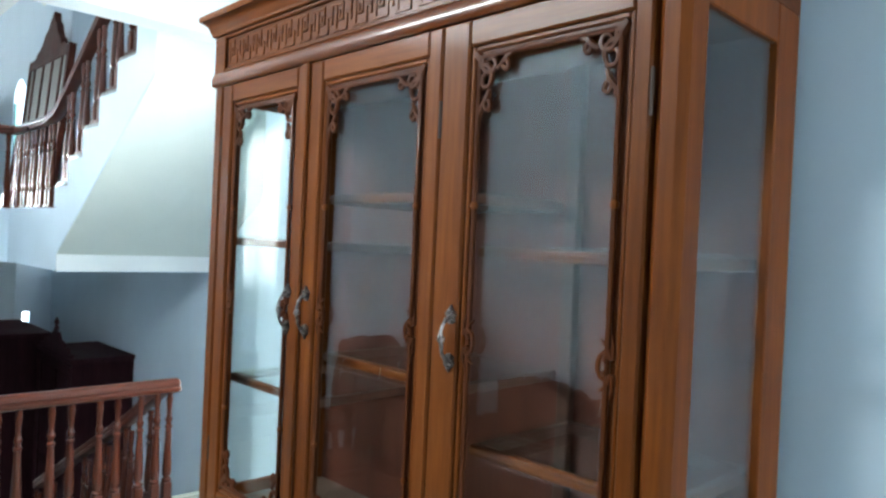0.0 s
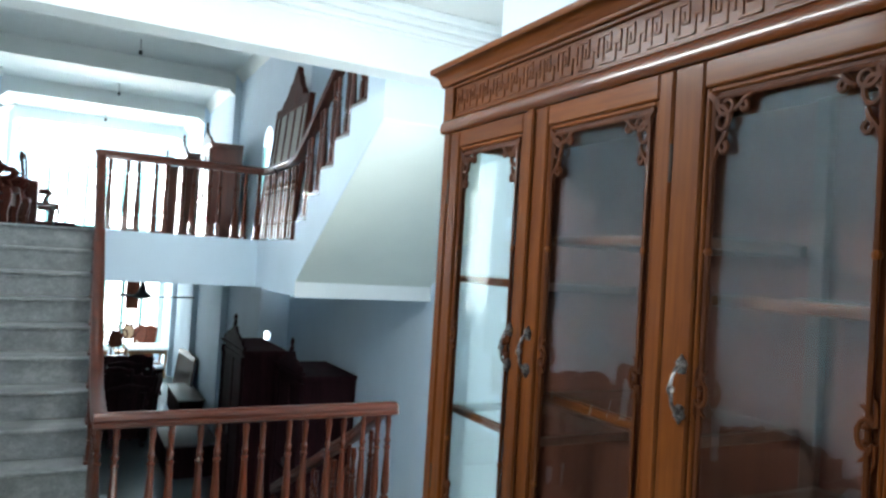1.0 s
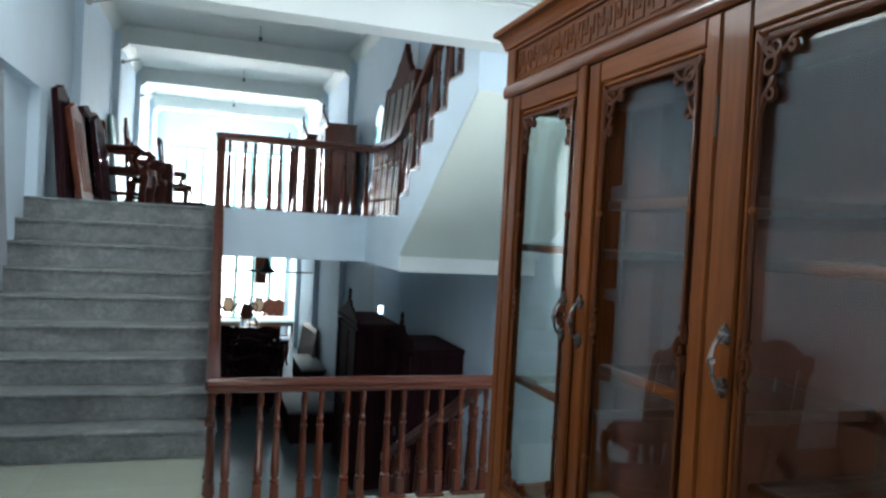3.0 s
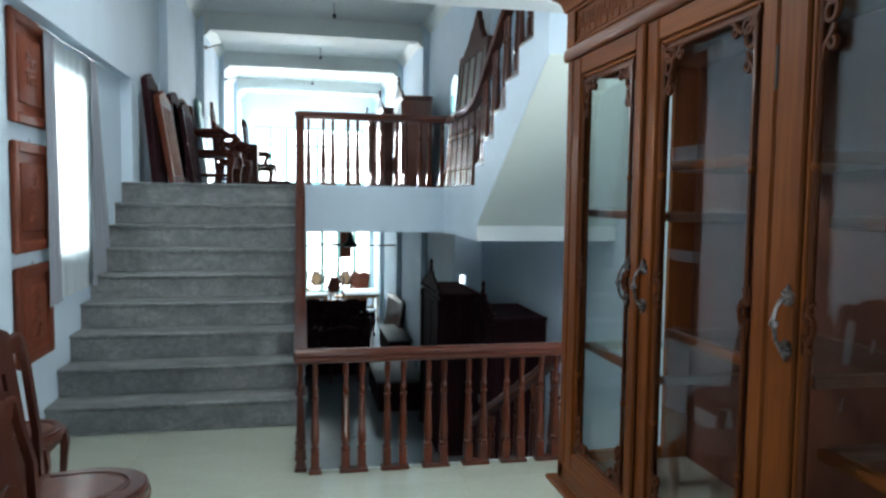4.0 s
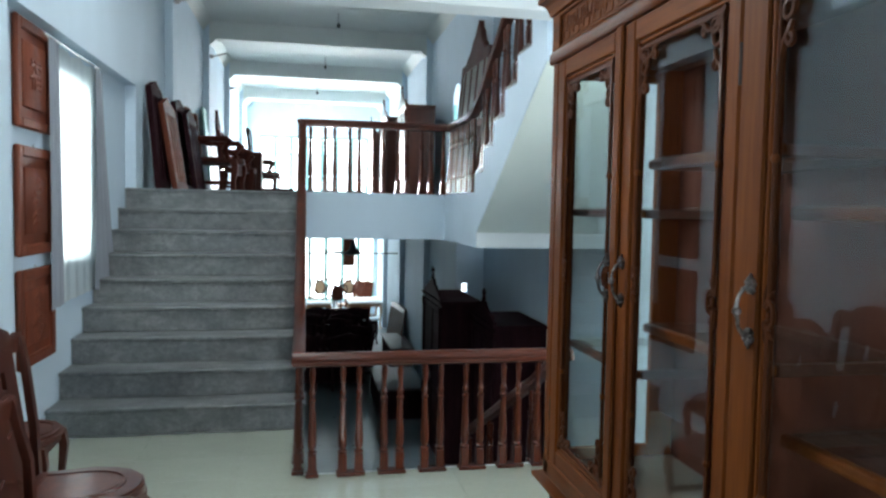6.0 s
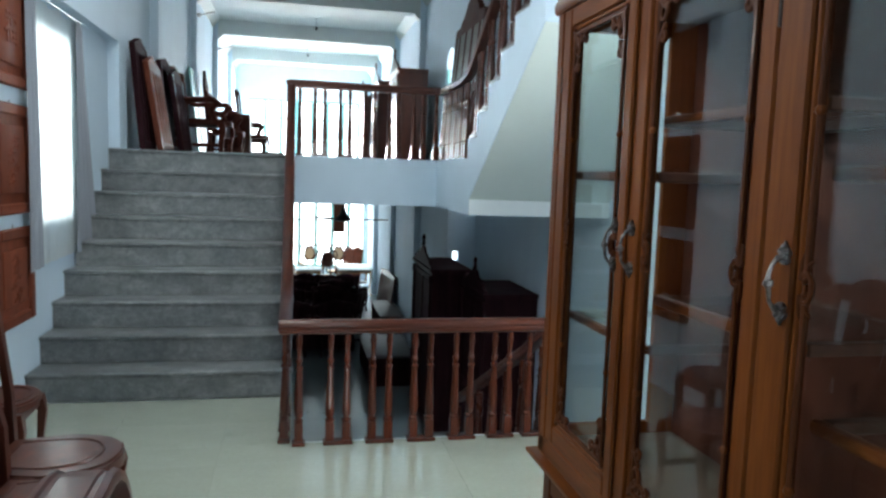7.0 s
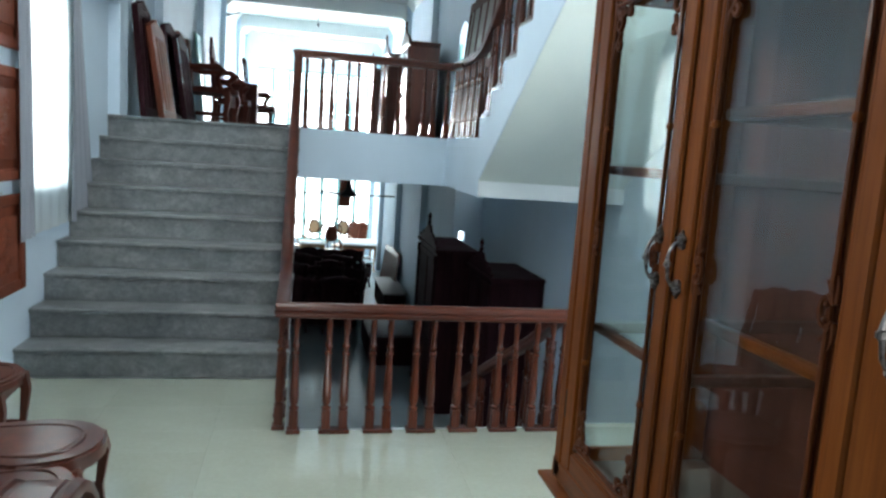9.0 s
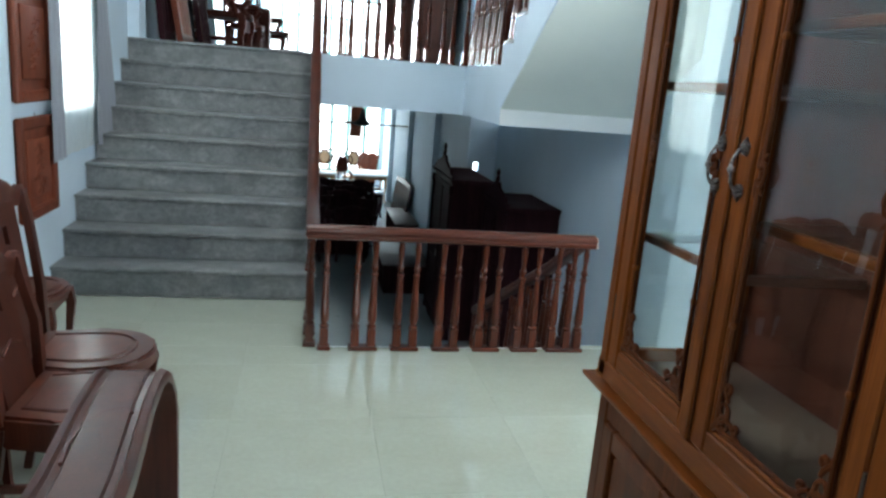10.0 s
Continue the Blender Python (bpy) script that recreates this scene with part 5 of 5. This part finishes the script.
# ---- lower floor ----
wardrobe("dark rosewood wardrobe with columns and a pointed crest", (2.06, 9.25, LOW), 0, 1.3, 0.55, 2.1, W_DARK, 2, 0.3)
wardrobe("dark rosewood low wardrobe with a carved crest", (2.42, 7.92, LOW), 0, 1.05, 0.62, 2.0, W_DARK, 2, 0.26)


def low_chest(at, lx, ly, h):
    c = thing("low_chest", "dark wooden low chest with a polished grey-brown top", "chest", "low chests", at)
    part("body", boxes((0.03, lx - 0.03, 0.03, ly - 0.03, 0.05, h - 0.035)), W_DARK, c, smooth=0)
    part("plinth", boxes((0.05, lx - 0.05, 0.05, ly - 0.05, 0, 0.05)), W_DARK, c, smooth=0)
    part("top", box(bmesh.new(), 0, lx, 0, ly, h - 0.035, h, 0.008, 2), M_LID, c, "polished grey-brown top")
    for k in range(2):
        part("drawer", boxes((0.06 + k * (lx - 0.12) / 2, 0.05 + (k + 1) * (lx - 0.12) / 2, 0.015, 0.029, 0.1, h - 0.08), bevel=0.005), W_DARK, c)


low_chest((1.48, 11.3, LOW), 0.78, 1.6, 0.5), low_chest((2.06, 14.5, LOW), 0.5, 1.9, 0.5)
leaning_board("bench_back", "carved wooden bench back leaning on the wall", "bench back", (2.38, 15.9, LOW), 4, 1.6, 1.1, W_RAILX, 8, 0.06, 0.05, slats=9)
for i, (x, y, tn) in enumerate(((0.3, 13.3, 90), (1.1, 13.3, 95), (0.25, 14.8, 85), (1.0, 15.0, 270), (1.5, 16.8, 90), (0.6, 16.9, 90), (-0.2, 16.4, 90), (1.6, 14.2, 180), (0.0, 13.6, 20), (0.5, 15.8, 90), (1.2, 15.9, 90))):
    chair("carved_armchair", "dark rosewood armchair with scrolled arms", (x, y, LOW), tn, W_DARK, 1.02, 0.46, 0.62, 0.56, arms=True, group="dark armchairs")


def settee(at, turn, w, mat=W_DARK, label="dark rosewood settee with a solid panelled back", group="dark settees"):
    c = thing("settee", label, "settee", group, at, (0, 0, turn))
    part("seat", boxes((-0.3, 0.3, -w / 2, w / 2, 0.36, 0.44), bevel=0.01), mat, c)
    part("base_panel", boxes((-0.28, 0.27, -w / 2 + 0.03, w / 2 - 0.03, 0.05, 0.36), bevel=0.006), mat, c)
    n = 20
    out = [(-w / 2, 0.44)] + [(-w / 2 + w * i / n, 0.84 + 0.06 * math.sin(math.pi * i / n) + 0.015 * math.cos(i * 1.9)) for i in range(n + 1)] + [(w / 2, 0.44)]
    part("backrest", prism(bmesh.new(), out, "x", -0.31, -0.27), mat, c)
    for s2 in (-1, 1):
        part("arm", boxes((-0.28, 0.3, s2 * w / 2 - 0.03, s2 * w / 2 + 0.03, 0.44, 0.66), bevel=0.012), mat, c)
        for x in (-0.26, 0.26):
            part("foot", boxes((x - 0.03, x + 0.03, s2 * (w / 2 - 0.08) - 0.03, s2 * (w / 2 - 0.08) + 0.03, 0, 0.05)), mat, c, smooth=0)


settee((0.55, 13.9, LOW), 90, 1.9), settee((0.75, 15.5, LOW), 90, 2.0), settee((-0.6, 14.0, LOW), 0, 1.6), settee((0.9, 17.4, LOW), 270, 2.0)
settee((-1.05, 2.74, 0), 0, 0.66, W_CHAIR, "red-brown rosewood settee with a solid back against the wall", "")
table("tea_table", "dark rosewood tea table", (0.65, 14.0, LOW), 0, 1.2, 0.6, 0.55, W_DARK)
table("tea_table", "dark rosewood tea table with a pale top", (1.5, 18.0, LOW), 0, 1.3, 0.8, 0.62, W_DARK, M_TILE_DIM)
table("round_table", "pale topped honey wood table", (0.72, 20.0, LOW), 0, 0.7, 0.7, 0.76, W_GOLD, M_WHITE)
table("long_table", "long honey wood table with a pale top by the end window", (2.0, 20.5, LOW), 0, 0.95, 1.3, 0.74, W_GOLD, M_WHITE)
table("tea_table", "honey wood table with a bright top", (0.2, 18.6, LOW), 0, 1.4, 0.8, 0.6, W_GOLD, M_WHITE)


def oval_chair(at, turn, mat, label):
    """A tall chair with an oval cane back between two carved loops; the front towards -y."""
    c = thing("cane_chair", label, "chair", "ornate chairs by the end window", at, (0, 0, turn))
    part("seat", lathe(bmesh.new(), [(0.2, 0.40), (0.27, 0.42), (0.28, 0.45), (0.26, 0.47), (0.1, 0.475)], seg=18), mat, c)
    for sx in (-1, 1):
        for sy in (-1, 1):
            part("leg", sweep(bmesh.new(), [(sx * 0.19, sy * 0.19, 0.41, 1.2), (sx * 0.22, sy * 0.22, 0.25, 1.0), (sx * 0.2, sy * 0.2, 0.0, 0.7)], ring(0.024, 6), up=(1, 0, 0.02)), mat, c)
        part("arm", sweep(bmesh.new(), [(sx * 0.22, 0.24, 0.72, 1.0), (sx * 0.31, 0.05, 0.69, 1.0), (sx * 0.3, -0.13, 0.68, 1.2), (sx * 0.25, -0.16, 0.47, 0.9)], ring(0.022, 6)), mat, c)
        part("back_post", sweep(bmesh.new(), [(sx * 0.1, 0.22, 0.44, 1.0), (sx * 0.09, 0.25, 0.6, 1.0), (sx * 0.08, 0.265, 0.76, 0.9)], ring(0.02, 6), up=(1, 0, 0.02)), mat, c)
        loop = [(sx * 0.07, 0.285, 1.13), (sx * 0.15, 0.29, 1.2), (sx * 0.25, 0.29, 1.17), (sx * 0.28, 0.285, 1.06), (sx * 0.22, 0.28, 0.93), (sx * 0.13, 0.27, 0.8), (sx * 0.07, 0.265, 0.73)]
        part("back_loop", sweep(bmesh.new(), loop, ring(0.018, 6), up=(0, 1, 0)), W_RAIL, c, "carved side loop of the back")
    oval = [(0.15 * math.cos(radians(a)), 0.272 + 0.015 * math.sin(radians(a)), 0.95 + 0.2 * math.sin(radians(a))) for a in range(0, 360, 20)]
    part("back_ring", sweep(bmesh.new(), oval, ring(0.02, 6), up=(0, 1, 0), closed=True), W_RAIL, c)
    part("cane_panel", prism(bmesh.new(), [(p[0] * 0.9, 0.95 + (p[2] - 0.95) * 0.9) for p in oval], "y", 0.264, 0.274), M_CANE if mat == W_GOLD else mat, c, "woven cane panel" if mat == W_GOLD else "solid oval panel", smooth=0)
    crown = [(0.075 * math.cos(radians(a)), 0.287, 1.2 + 0.065 * math.sin(radians(a))) for a in range(0, 360, 30)]
    part("crest", sweep(bmesh.new(), crown, ring(0.016, 6), up=(0, 1, 0), closed=True), W_RAIL, c, "carved looped crest")


for x, y, tn, mt, lab in ((0.86, 21.7, 15, W_GOLD, "honey wood armchair with an oval cane back"), (1.58, 21.7, -15, W_GOLD, "honey wood armchair with an oval cane back"),
                          (0.30, 21.4, 70, W_GOLD, "honey wood armchair turned sideways by the window"), (1.24, 20.6, 180, W_RAIL, "dark red-brown armchair with an oval solid back")):
    oval_chair((x, y, LOW), tn, mt, lab)
for x in (2.0, 2.25):
    leaning_board("red_board", "reddish wooden board leaning by the end window", "board", (x, 21.7, LOW), 40, 0.45, 1.1, W_PANEL, 8, 0.08, 0.05)
pq = thing("hanging_plaque", "reddish wooden plaque hanging before the end window", "plaque", at=(1.5, 19.4, 0.05))
part("board", box(bmesh.new(), -0.15, 0.15, -0.015, 0.015, 0, 1.4, 0.006), W_PANEL, pq)
part("relief", box(bmesh.new(), -0.06, 0.06, -0.022, -0.0155, 0.1, 1.2, 0.004), W_PANEL, pq)

fan = thing("ceiling_fan", "dark ceiling fan with long thin blades at rest", "fan", at=(1.175, 12.9, 1.46))
part("rod", lathe(bmesh.new(), [(0.05, 0), (0.045, -0.05), (0.013, -0.07), (0.013, -0.51)], seg=10), M_BLACK, fan)
part("motor", lathe(bmesh.new(), [(0.025, -0.42), (0.045, -0.5), (0.065, -0.58), (0.12, -0.63), (0.15, -0.67), (0.08, -0.7)], seg=14), M_BLACK, fan)
for a in (4, 124, 186):
    bm = box(bmesh.new(), 0.1, 0.8, -0.055, 0.055, -0.672, -0.655)
    bmesh.ops.rotate(bm, cent=(0, 0, 0), matrix=Matrix.Rotation(radians(a), 3, "Z"), verts=bm.verts)
    part("blade", bm, M_BLACK, fan, smooth=0)


# ---- floor tiles ----
def tile_mesh(w, d):
    return mesh_of("tile", box(bmesh.new(), 0.0004, w - 0.0004, 0.0004, d - 0.0004, -0.0115, 0, 0.0004), M_TILE, 0)


TILE_MESHES = {}


def tile_piece(x0, x1, y0, y1):
    key = (round(x1 - x0, 3), round(y1 - y0, 3))
    if key[0] < 0.01 or key[1] < 0.01:
        return
    if key not in TILE_MESHES:
        TILE_MESHES[key] = tile_mesh(*key)
    part("tile", TILE_MESHES[key], None, floor, at=(x0, y0, 0))


for i in range(-4, 6):
    for j in range(-14, 3):
        x0, x1 = -0.05 + TILE * i, -0.05 + TILE * (i + 1)
        y0, y1 = 3.62 + TILE * j, 3.62 + TILE * (j + 1)
        x0, x1, y0 = max(x0, XL), min(x1, 1.36 if y1 < 2.4 else XRN), max(y0, -3.8)
        if x1 <= x0 or y1 <= y0 or y0 > 5.43:
            continue
        if y1 <= Y_EDGE:
            tile_piece(x0, x1, y0, y1)
        elif y0 < Y_EDGE:
            tile_piece(x0, x1, y0, Y_EDGE)
        if y1 > Y_EDGE and x0 < 0.34:
            tile_piece(x0, min(x1, 0.338), max(y0, Y_EDGE), min(y1, 5.434))
